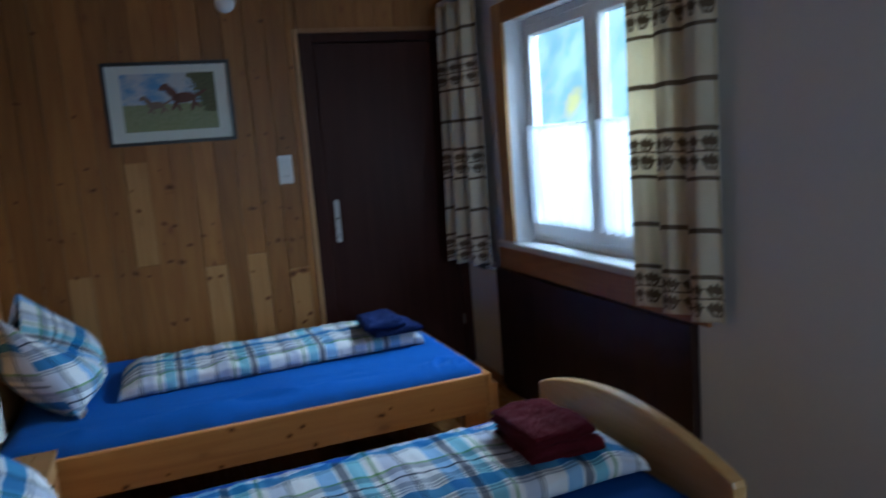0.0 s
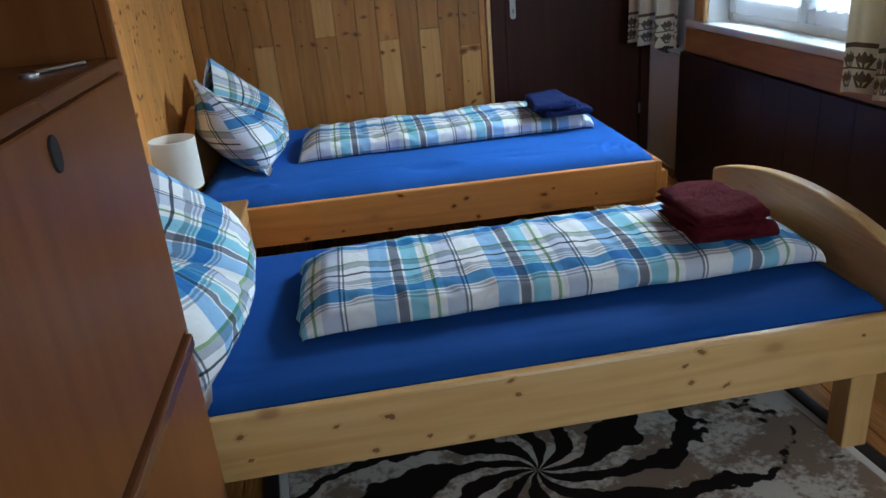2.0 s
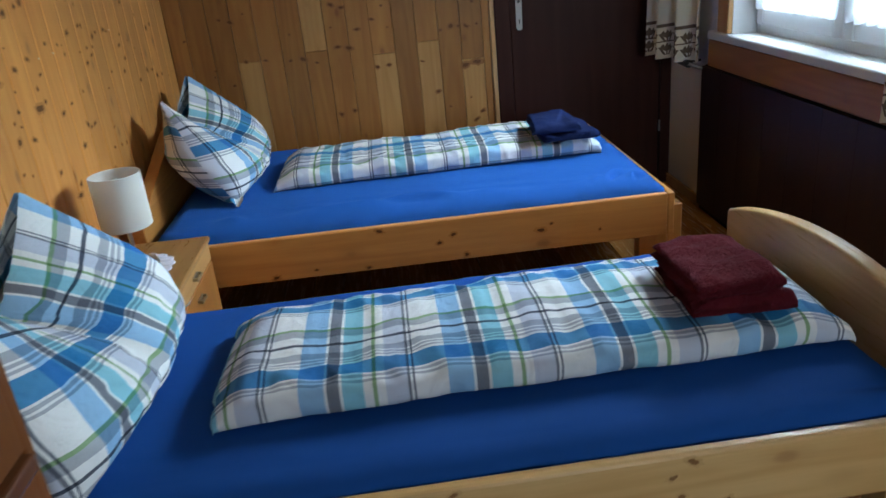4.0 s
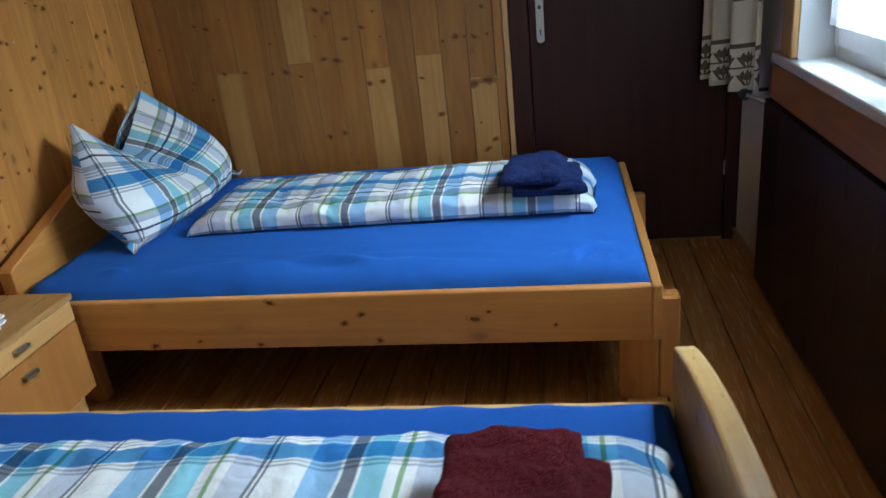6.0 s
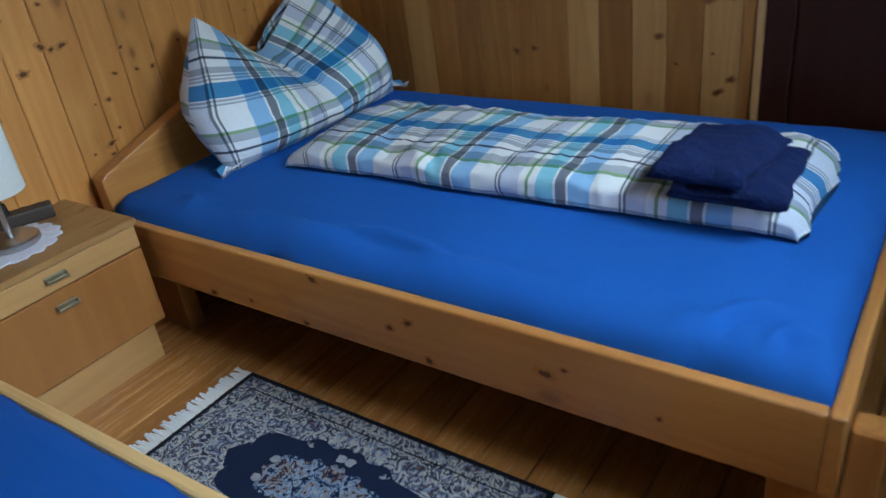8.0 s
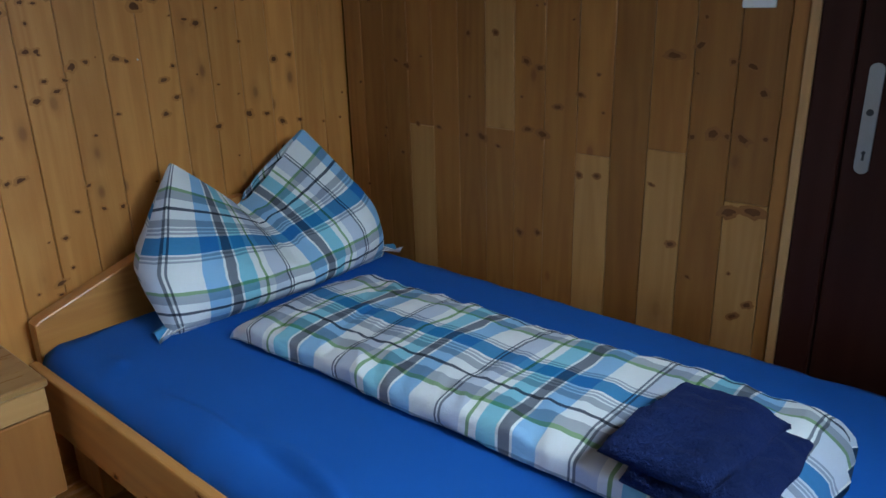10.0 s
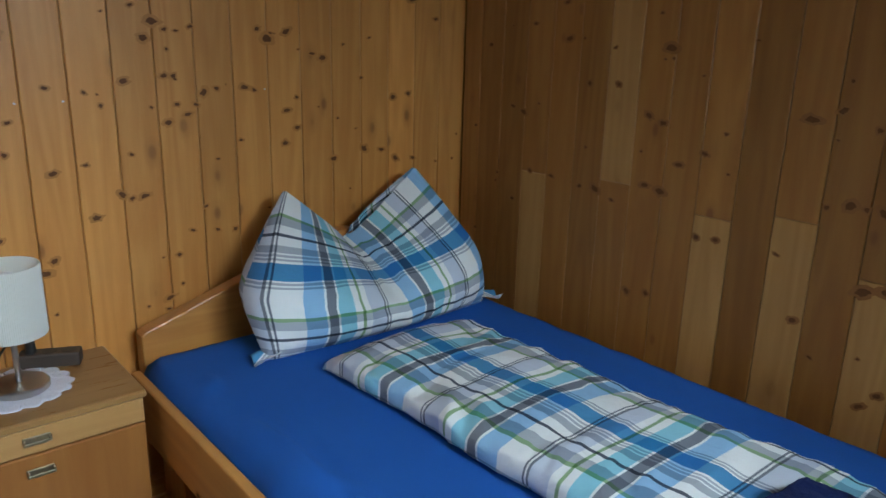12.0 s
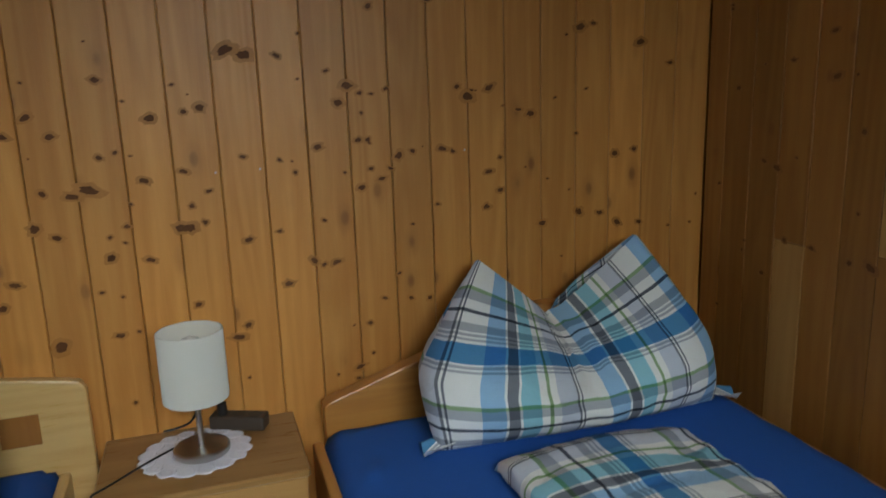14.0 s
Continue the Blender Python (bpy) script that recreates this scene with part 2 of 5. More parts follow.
def cloth(name, color, wrinkle=0.25, rough=0.85, weave=900.0, amount=0.10, sheen=0.0, pile=0.0):
    m = Mat(name, rough, spec=0.2)
    at = m.coords()
    w, b = m.noise(at, weave, 2.0), m.noise(at, 7.0, 4.0)
    m.color(m.mix(m.math("ADD", m.math("MULTIPLY", w, 0.4), m.math("MULTIPLY", b, 0.6)), tuple(c * (1 - amount) for c in color), tuple(min(1.0, c * (1 + amount)) for c in color)))
    m.bsdf.inputs["Sheen Weight"].default_value = sheen
    h = m.math("ADD", m.math("MULTIPLY", w, 0.25), b)
    if pile:
        h = m.math("ADD", h, m.math("MULTIPLY", m.noise(at, 75.0, 4.0, 0.7), 0.55 * pile))
    m.bump(h, wrinkle, 0.01 + 0.012 * pile)
    return m.mat


SHEET = cloth("blue_jersey", (0.019, 0.106, 0.41), 0.55)
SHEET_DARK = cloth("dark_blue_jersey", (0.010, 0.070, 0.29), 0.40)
RED = cloth("burgundy_terry", (0.135, 0.010, 0.018), 1.0, 0.95, 330.0, 0.5, pile=1.5)
BLUE_T = cloth("navy_terry", (0.013, 0.026, 0.112), 1.0, 0.95, 330.0, 0.5, pile=1.5)
LACE = cloth("white_lace", (0.74, 0.70, 0.76), 0.7, 0.9, 260.0, 0.12)
FRINGE = cloth("fringe_cotton", (0.80, 0.79, 0.76), 0.3, 0.9)


def plaid():
    """Woven check in blue, turquoise, grey, green and white, a third of a metre a repeat."""
    m = Mat("plaid_cotton", 0.8, spec=0.2)
    uv = m.coords(uv=True)
    sep = m.nt.nodes.new("ShaderNodeSeparateXYZ")
    m.link(uv, sep.inputs[0])
    W, DG, GY = (0.90, 0.90, 0.89), (0.20, 0.215, 0.255), (0.46, 0.48, 0.52)
    LB, TQ, GN = (0.32, 0.55, 0.80), (0.29, 0.62, 0.74), (0.29, 0.44, 0.23)
    u = m.math("FRACT", m.math("DIVIDE", sep.outputs[0], 0.31))
    v = m.math("FRACT", m.math("DIVIDE", sep.outputs[1], 0.31))
    warp = m.ramp(u, [(0.0, DG), (0.018, W), (0.032, DG), (0.05, W), (0.27, LB), (0.44, W), (0.46, DG), (0.54, W), (0.56, TQ), (0.70, W), (0.765, GN), (0.79, W), (0.85, (0.62, 0.66, 0.76))], "CONSTANT")
    BL = (0.075, 0.28, 0.53)
    weft = m.ramp(v, [(0.0, BL), (0.15, W), (0.165, GY), (0.19, W), (0.205, GY), (0.225, W), (0.50, GN), (0.535, GY), (0.625, W), (0.708, (0.095, 0.108, 0.14)), (0.742, W), (0.83, GY), (0.90, W), (0.915, GY), (0.94, W), (0.955, GY), (0.975, W)], "CONSTANT")
    col = m.mix(1.0, warp, weft, "MULTIPLY")
    col = m.mix(0.03, col, m.mix(0.5, warp, weft))
    at = m.coords()
    w, b = m.noise(at, 700.0, 2.0), m.noise(at, 13.0, 5.0, 0.6, 0.9)
    col = m.mix(m.math("MULTIPLY", w, 0.25), col, m.mix(1.0, col, (0.75, 0.75, 0.77), "MULTIPLY"))
    m.color(col)
    m.bsdf.inputs["Sheen Weight"].default_value = 0.0
    m.bump(m.math("ADD", m.math("MULTIPLY", w, 0.12), b), 0.55, 0.016)
    return m.mat


PLAID = plaid()


def curtain_cloth():
    """Ecru cotton with brown cross lines and bands of two rows of tulips; v in metres from the hem."""
    m = Mat("tulip_cotton", 0.85, spec=0.2)
    uv = m.coords(uv=True)
    sep = m.nt.nodes.new("ShaderNodeSeparateXYZ")
    m.link(uv, sep.inputs[0])
    v = m.math("PINGPONG", sep.outputs[1], 1000.0)
    p = m.math("FRACT", m.math("DIVIDE", v, 0.50))
    band = m.ramp(p, [(0.0, (0, 0, 0)), (0.035, (1, 1, 1)), (0.285, (0, 0, 0))], "CONSTANT")
    lines = m.ramp(p, [(0.0, (0, 0, 0)), (0.295, (1, 1, 1)), (0.325, (0, 0, 0)), (0.610, (1, 1, 1)), (0.645, (0, 0, 0)), (0.965, (1, 1, 1)), (0.993, (0, 0, 0))], "CONSTANT")
    thin = m.ramp(p, [(0.0, (0, 0, 0)), (0.155, (1, 1, 1)), (0.165, (0, 0, 0))], "CONSTANT")
    cu = m.math("SUBTRACT", m.math("FRACT", m.math("DIVIDE", sep.outputs[0], 0.072)), 0.5)
    cv = m.math("SUBTRACT", m.math("FRACT", m.math("DIVIDE", m.math("SUBTRACT", p, 0.035), 0.125)), 0.5)
    au = m.math("ABSOLUTE", cu)
    # a cup with three points above two leaves on a stem
    cup = m.math("LESS_THAN", m.math("ADD", m.math("POWER", m.math("MULTIPLY", au, 3.0), 2.0), m.math("POWER", m.math("MULTIPLY", m.math("SUBTRACT", cv, 0.10), 3.2), 2.0)), 1.0)
    notch = m.math("GREATER_THAN", m.math("ADD", cv, m.math("MULTIPLY", m.math("ABSOLUTE", m.math("SUBTRACT", au, 0.13)), -2.2)), 0.16)
    leaf = m.math("LESS_THAN", m.math("ABSOLUTE", m.math("SUBTRACT", au, m.math("MULTIPLY_ADD", cv, 0.5, 0.36))), 0.07)
    leaf = m.math("MULTIPLY", leaf, m.math("LESS_THAN", cv, 0.12))
    stem = m.math("MULTIPLY", m.math("LESS_THAN", au, 0.05), m.math("LESS_THAN", cv, 0.0))
    flower = m.math("MAXIMUM", m.math("MULTIPLY", cup, m.math("SUBTRACT", 1.0, notch)), m.math("MAXIMUM", leaf, stem))
    ink = m.math("MAXIMUM", m.math("MULTIPLY", flower, band), m.math("MAXIMUM", lines, thin), clamp=True)
    at = m.coords()
    w, b = m.noise(at, 600.0, 2.0), m.noise(at, 12.0, 3.0)
    base = m.mix(b, (0.72, 0.65, 0.48), (0.80, 0.74, 0.58))
    m.color(m.mix(m.math("MULTIPLY", ink, m.math("MULTIPLY_ADD", w, 0.3, 0.75), None, True), base, (0.10, 0.060, 0.03)))
    m.bump(m.math("ADD", m.math("MULTIPLY", w, 0.3), b), 0.2, 0.004)
    tr = m.n("BsdfTranslucent", Color=(0.70, 0.60, 0.42, 1))
    m.link(m.bsdf.inputs["Base Color"].links[0].from_socket, tr.inputs["Color"])
    mx = m.n("MixShader", Fac=0.30)
    out = m.nt.nodes["Material Output"]
    m.link(m.bsdf.outputs[0], mx.inputs[1])
    m.link(tr.outputs[0], mx.inputs[2])
    m.link(mx.outputs[0], out.inputs["Surface"])
    return m.mat


CURTAIN = curtain_cloth()


def sheer(name, color, clear, glow=0.5):
    m = Mat(name, 0.9, spec=0.1)
    at = m.coords()
    w = m.noise(at, 420.0, 2.0)
    m.color(m.mix(w, tuple(c * 0.9 for c in color), color))
    tr, tp = m.n("BsdfTranslucent", Color=(*color, 1)), m.n("BsdfTransparent")
    a, b = m.n("MixShader", Fac=glow), m.n("MixShader", Fac=clear)
    m.link(m.bsdf.outputs[0], a.inputs[1])
    m.link(tr.outputs[0], a.inputs[2])
    m.link(a.outputs[0], b.inputs[1])
    m.link(tp.outputs[0], b.inputs[2])
    m.link(b.outputs[0], m.nt.nodes["Material Output"].inputs["Surface"])
    return m.mat


NET = sheer("net_voile", (0.80, 0.82, 0.84), 0.10, 0.42)
SHADE = sheer("pleated_shade", (0.87, 0.85, 0.79), 0.0, 0.35)


def glass():
    m = Mat("window_glass", 0.02)
    gl, tp = m.n("BsdfGlossy", Roughness=0.02), m.n("BsdfTransparent", Color=(0.95, 0.97, 0.97, 1))
    mx = m.n("MixShader", Fac=0.07)
    m.link(tp.outputs[0], mx.inputs[1])
    m.link(gl.outputs[0], mx.inputs[2])
    m.link(mx.outputs[0], m.nt.nodes["Material Output"].inputs["Surface"])
    return m.mat


GLASS = glass()


def rug_mat():
    """Oriental runner: dark border, guard stripe, scrolls in blue and beige, a navy field with a medallion."""
    m = Mat("oriental_pile", 0.95, spec=0.15)
    uv = m.coords(uv=True)
    sep = m.nt.nodes.new("ShaderNodeSeparateXYZ")
    m.link(uv, sep.inputs[0])
    x, y = m.math("ABSOLUTE", sep.outputs[0]), m.math("ABSOLUTE", sep.outputs[1])
    edge = m.math("MINIMUM", m.math("SUBTRACT", 0.475, x), m.math("SUBTRACT", 0.25, y))
    comb = m.nt.nodes.new("ShaderNodeCombineXYZ")
    m.link(x, comb.inputs[0])
    m.link(y, comb.inputs[1])
    vo = m.n("TexVoronoi", Scale=19.0, Randomness=0.6)
    m.link(comb.outputs[0], vo.inputs["Vector"])
    nz = m.noise(comb.outputs[0], 30.0, 4.0, 0.55, 1.4)
    swirl = m.math("PINGPONG", m.math("ADD", m.math("MULTIPLY", vo.outputs["Distance"], 2.6), m.math("MULTIPLY", nz, 4.2)), 1.0)
    NAVY, INK = (0.012, 0.020, 0.050), (0.030, 0.034, 0.055)
    pat = m.ramp(swirl, [(0.0, INK), (0.14, (0.20, 0.22, 0.28)), (0.28, (0.54, 0.48, 0.41)), (0.52, (0.28, 0.31, 0.37)), (0.70, (0.12, 0.19, 0.33)), (0.82, (0.17, 0.095, 0.075)), (0.90, INK)], "CONSTANT")
    busy = m.ramp(swirl, [(0.0, NAVY), (0.20, (0.16, 0.24, 0.38)), (0.36, (0.40, 0.42, 0.44)), (0.50, (0.13, 0.19, 0.31)), (0.66, (0.36, 0.31, 0.27)), (0.78, (0.16, 0.08, 0.065)), (0.88, NAVY)], "CONSTANT")
    fl = m.n("TexVoronoi", Scale=21.0, Randomness=0.8)
    m.link(comb.outputs[0], fl.inputs["Vector"])
    bloom = m.math("LESS_THAN", m.math("ADD", fl.outputs["Distance"], m.math("MULTIPLY", nz, 0.8)), 0.66)
    field = m.mix(bloom, NAVY, m.mix(nz, (0.20, 0.20, 0.22), (0.56, 0.55, 0.52)))
    r = m.math("SQRT", m.math("ADD", m.math("POWER", m.math("MULTIPLY", x, 0.46), 2.0), m.math("POWER", y, 2.0)))
    r = m.math("ADD", r, m.math("MULTIPLY", m.math("SINE", m.math("MULTIPLY", m.math("ARCTAN2", y, x), 12.0)), 0.007))
    col = m.mix(m.math("LESS_THAN", r, 0.136), pat, field)
    col = m.mix(m.math("LESS_THAN", r, 0.080), col, busy)
    border = m.ramp(m.math("MULTIPLY", edge, 4.0), [(0.0, (1, 1, 1)), (0.055, (0, 0, 0)), (0.205, (1, 1, 1)), (0.222, (0, 0, 0))], "CONSTANT")
    col = m.mix(border, col, (0.010, 0.010, 0.016))
    tuft = m.noise(m.coords(), 500.0, 2.0)
    m.color(m.mix(m.math("MULTIPLY", tuft, 0.4), col, m.mix(1.0, col, (0.5, 0.5, 0.5), "MULTIPLY")))
    m.bump(tuft, 0.5, 0.003)
    return m.mat


RUG = rug_mat()


def animal_rug():
    """Beige pile with dark brown strokes that fan out from one middle, and mottled patches."""
    m = Mat("fan_pile", 0.95, spec=0.15)
    at = m.coords()
    sep = m.nt.nodes.new("ShaderNodeSeparateXYZ")
    m.link(at, sep.inputs[0])
    dx, dy = m.math("SUBTRACT", sep.outputs[0], 1.165), m.math("SUBTRACT", sep.outputs[1], -2.66)
    wob = m.noise(at, 3.2, 3.0)
    r = m.math("SQRT", m.math("ADD", m.math("POWER", dx, 2.0), m.math("POWER", dy, 2.0)))
    ang = m.math("ADD", m.math("ARCTAN2", dy, dx), m.math("ADD", m.math("MULTIPLY", r, -1.9), m.math("MULTIPLY", wob, 1.4)))
    ray = m.math("SINE", m.math("ADD", m.math("MULTIPLY", ang, 10.0), m.math("MULTIPLY", wob, 3.5)))
    ray = m.math("ADD", ray, m.math("MULTIPLY", m.math("SUBTRACT", 0.40, r), 2.2))
    ray = m.math("ADD", ray, m.math("MULTIPLY", m.math("SUBTRACT", m.noise(at, 26.0, 4.0), 0.5), 1.5))
    ink = m.ramp(ray, [(0.26, (0, 0, 0)), (0.40, (1, 1, 1))])
    mott = m.ramp(m.math("ADD", m.math("MULTIPLY", m.noise(at, 4.5, 3.0), 0.7), m.math("MULTIPLY", m.noise(at, 60.0, 3.0), 0.3)), [(0.46, (0, 0, 0)), (0.54, (1, 1, 1))])
    col = m.mix(mott, (0.78, 0.73, 0.64), (0.33, 0.25, 0.185))
    col = m.mix(ink, col, (0.018, 0.012, 0.010))
    tuft = m.noise(at, 420.0, 2.0)
    m.color(m.mix(m.math("MULTIPLY", tuft, 0.4), col, m.mix(1.0, col, (0.6, 0.6, 0.6), "MULTIPLY")))
    m.bump(tuft, 0.6, 0.004)
    return m.mat


FAN_RUG = animal_rug()


def print_mat():
    """Landscape print: clouded sky, a dark tree mass at one side and a meadow; u, v from 0 to 1."""
    m = Mat("print_paper", 0.6)
    uv = m.coords(uv=True)
    sep = m.nt.nodes.new("ShaderNodeSeparateXYZ")
    m.link(uv, sep.inputs[0])
    u, v = sep.outputs[0], sep.outputs[1]
    n1, n2 = m.noise(uv, 4.0, 5.0), m.noise(uv, 22.0, 4.0)
    skyc = m.mix(m.ramp(n1, [(0.42, (0, 0, 0)), (0.60, (1, 1, 1))]), (0.48, 0.50, 0.52), (0.14, 0.30, 0.52))
    grass = m.mix(n2, (0.15, 0.19, 0.07), (0.34, 0.34, 0.19))
    col = m.mix(m.math("GREATER_THAN", m.math("ADD", v, m.math("MULTIPLY", n2, 0.12)), 0.53), grass, skyc)
    tree = m.math("GREATER_THAN", m.math("ADD", m.math("ADD", u, m.math("MULTIPLY", m.math("SUBTRACT", v, 0.5), 0.25)), m.math("MULTIPLY", n2, 0.35)), 1.0)
    col = m.mix(m.math("MULTIPLY", tree, m.math("GREATER_THAN", v, 0.30)), col, m.mix(n2, (0.03, 0.04, 0.018), (0.17, 0.16, 0.06)))
    return m.color(col).mat


PRINT = print_mat()
HORSE = plain("print_brown", (0.13, 0.052, 0.034), 0.6, grain=90.0, amount=0.4)
HORSE2 = plain("print_tan", (0.20, 0.13, 0.09), 0.6, grain=90.0, amount=0.4)
MATBOARD = plain("mat_board", (0.66, 0.68, 0.62), 0.8, amount=0.04)

# ---- the room ----
NX, NY, EX, SY, TOP = 0.0, -0.02, 2.56, -5.6, 2.32  # faces of the west, north, east and south walls; ceiling

ceiling = solid("ceiling", boxed(-0.2, 2.9, SY - 0.2, 0.2, TOP, TOP + 0.12), CEIL, "pine boarded ceiling above the bedroom", "ceiling", "structure")
# its opening is for the assumed window, never in view
wall_south = solid("wall_south", box(box(box(boxed(-0.2, 1.55, SY - 0.1, SY, 0, TOP), 2.45, 2.75, SY - 0.1, SY, 0, TOP), 1.55, 2.45, SY - 0.1, SY, 0, 0.90), 1.55, 2.45, SY - 0.1, SY, 2.0, TOP), PLASTER, "plain white plaster wall with an assumed window", "wall", "structure")


def wall_with_holes(name, x0, x1, y0, y1, holes, material, label):
    """A wall along y with openings (ya, yb, za, zb), as one mesh of blocks."""
    bm, y = bmesh.new(), y0
    for ya, yb, za, zb in sorted(holes):
        box(bm, x0, x1, y, ya, 0, TOP)
        box(bm, x0, x1, ya, yb, 0, za)
        box(bm, x0, x1, ya, yb, zb, TOP)
        y = yb
    box(bm, x0, x1, y, y1, 0, TOP)
    bmesh.ops.remove_doubles(bm, verts=bm.verts[:], dist=1e-5)
    return solid(name, bm, material, label, "wall", "structure")


WY0, WY1, WZ0, WZ1 = -2.03, -0.70, 0.869, 2.03
wall_east = wall_with_holes("wall_east", EX, EX + 0.18, SY, 0.2, [(WY0, WY1, WZ0, WZ1)], PLASTER, "white plastered wall with the window opening")
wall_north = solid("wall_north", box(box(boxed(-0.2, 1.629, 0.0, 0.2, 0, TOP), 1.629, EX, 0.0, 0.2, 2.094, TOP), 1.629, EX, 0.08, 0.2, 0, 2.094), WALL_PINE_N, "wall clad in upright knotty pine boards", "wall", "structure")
wall_west = solid("wall_west", boxed(-0.2, -0.02, SY, 0.0, 0, TOP), WALL_PINE, "wall clad in upright knotty pine boards", "wall", "structure")
floor = solid("floor", boxed(-0.2, 2.9, SY - 0.2, 0.2, -0.14, -0.03), FLOOR_PINE, "varnished pine plank floor, worn and knotty", "floor", "structure")

# ---- window ----
window_1 = thing("window_1", (EX + 0.1, -1.365, WZ0), "white two-leaf casement window with net curtains", "window", kind="structure")
FX = 2.67


def frame_bars(bm, x0, x1, y0, y1, z0, z1, w, wb=None, r=0.004):
    wb = wb or w
    box(bm, x0, x1, y0, y0 + w, z0, z1, r)
    box(bm, x0, x1, y1 - w, y1, z0, z1, r)
    box(bm, x0 + 0.001, x1 - 0.001, y0 + w, y1 - w, z0, z0 + wb, r)
    box(bm, x0 + 0.001, x1 - 0.001, y0 + w, y1 - w, z1 - w, z1, r)
    return bm


part("window_frame", frame_bars(bmesh.new(), FX, FX + 0.07, WY0, WY1, WZ0, WZ1, 0.035, 0.05), WHITE, window_1)
for ya, yb in ((WY0 + 0.036, -1.367), (-1.363, WY1 - 0.036)):
    sash = part("sash", frame_bars(bmesh.new(), FX - 0.018, FX + 0.04, ya, yb, WZ0 + 0.045, WZ1 - 0.036, 0.055, 0.075, 0.006), WHITE, window_1)
    p = part("pane", boxed(FX + 0.01, FX + 0.016, ya + 0.05, yb - 0.05, WZ0 + 0.11, WZ1 - 0.085), GLASS, window_1, "clear glass pane")
    p.visible_shadow = False
hb = boxed(FX - 0.032, FX - 0.018, -1.378, -1.352, 1.38, 1.50, 0.004)
cyl(hb, (FX - 0.04, -1.365, 1.44), (FX - 0.018, -1.365, 1.44), 0.011)
box(hb, FX - 0.050, FX - 0.036, -1.376, -1.354, 1.44, 1.56, 0.005)
part("window_handle", hb, WHITE, window_1, "white lever window handle")
part("reveal", boxed(EX + 0.001, FX, WY1 - 0.012, WY1 + 0.002, WZ0, WZ1), WHITE, window_1)
part("reveal", boxed(EX + 0.001, FX, WY0 - 0.002, WY0 + 0.012, WZ0, WZ1), WHITE, window_1)
part("casing", boxed(EX - 0.022, EX, WY1 - 0.012, WY1 + 0.095, WZ0 + 0.01, WZ1 + 0.09, 0.004), TRIM_PINE, window_1, "varnished pine casing")
part("casing", boxed(EX - 0.022, EX, WY0 - 0.095, WY0 + 0.012, WZ0 + 0.01, WZ1 + 0.09, 0.004), TRIM_PINE, window_1, "varnished pine casing")
part("casing", boxed(EX - 0.020, EX, WY0 + 0.012, WY1 - 0.012, WZ1 - 0.012, WZ1 + 0.09, 0.004), SILL_PINE, window_1, "varnished pine casing")
part("window_sill", boxed(EX - 0.027, FX + 0.02, WY0 - 0.18, WY1 + 0.185, WZ0 - 0.03, WZ0 + 0.006, 0.008, 2), SILL, window_1, "white stone sill")
part("apron", boxed(EX - 0.022, EX - 0.001, WY0 - 0.17, WY1 + 0.175, WZ0 - 0.15, WZ0 - 0.031, 0.003), SILL_PINE, window_1, "varnished pine board under the sill")

# unseen window, added as a source for the light from the south
window_2 = thing("window_2", (2.0, SY, WZ0), "assumed white casement window in the end wall, out of view", "window", kind="structure")
for nm, c in (("window_frame", (1.55, 1.61, 0.90, 2.00)), ("window_frame", (2.39, 2.45, 0.90, 2.00)), ("window_frame", (1.609, 2.389, 0.90, 0.96)), ("window_frame", (1.609, 2.389, 1.94, 2.00)), ("mullion", (1.97, 2.03, 0.961, 1.939))):
    part(nm, boxed(c[0], c[1], SY - 0.10, SY - 0.04, c[2], c[3], 0.004), WHITE, window_2)
p = part("pane", boxed(1.609, 2.389, SY - 0.075, SY - 0.07, 0.961, 1.939), GLASS, window_2)
p.visible_shadow = False


def wavy(bm, x, y0, y1, z0, z1, waves, depth, seed, nu=60, nv=16, tuck=0.0, thick=0.0):
    """Hanging cloth along y with folds; uv in metres of cloth."""
    rnd = random.Random(seed)
    ph = [rnd.uniform(0, 6.28) for _ in range(4)]
    uvl = bm.loops.layers.uv.verify()
    grid = []
    for j in range(nv + 1):
        v = j / nv
        row = []
        for i in range(nu + 1):
            u = i / nu
            d = depth * (math.sin(waves * 6.283 * u + ph[0] + 0.5 * math.sin(3 * u + ph[1])) + 0.35 * math.sin(waves * 13.1 * u + ph[2] + v))
            d *= 0.75 + 0.25 * (1 - v)
            yy = y0 + (y1 - y0) * u
            row.append(bm.verts.new((x + d + tuck * (1 - v) * u, yy + 0.006 * math.sin(9 * v + ph[3]), z0 + (z1 - z0) * v + 0.006 * math.sin(waves * 6.283 * u + ph[1]) * (1 - v))))
        grid.append(row)
    cloth_w = (y1 - y0) * 1.5
    for j in range(nv):
        for i in range(nu):
            f = bm.faces.new((grid[j][i], grid[j][i + 1], grid[j + 1][i + 1], grid[j + 1][i]))
            for lp, (a, b) in zip(f.loops, ((i, j), (i + 1, j), (i + 1, j + 1), (i, j + 1))):
                lp[uvl].uv = (a / nu * cloth_w, b / nv * (z1 - z0))
    return bm


def hung(name, bm, material, label, category, thick=0.003, group=""):
    ob = solid(name, bm, material, label, category, smooth="all", group=group)
    so = ob.modifiers.new("thickness", "SOLIDIFY")
    so.thickness = thick
    return ob


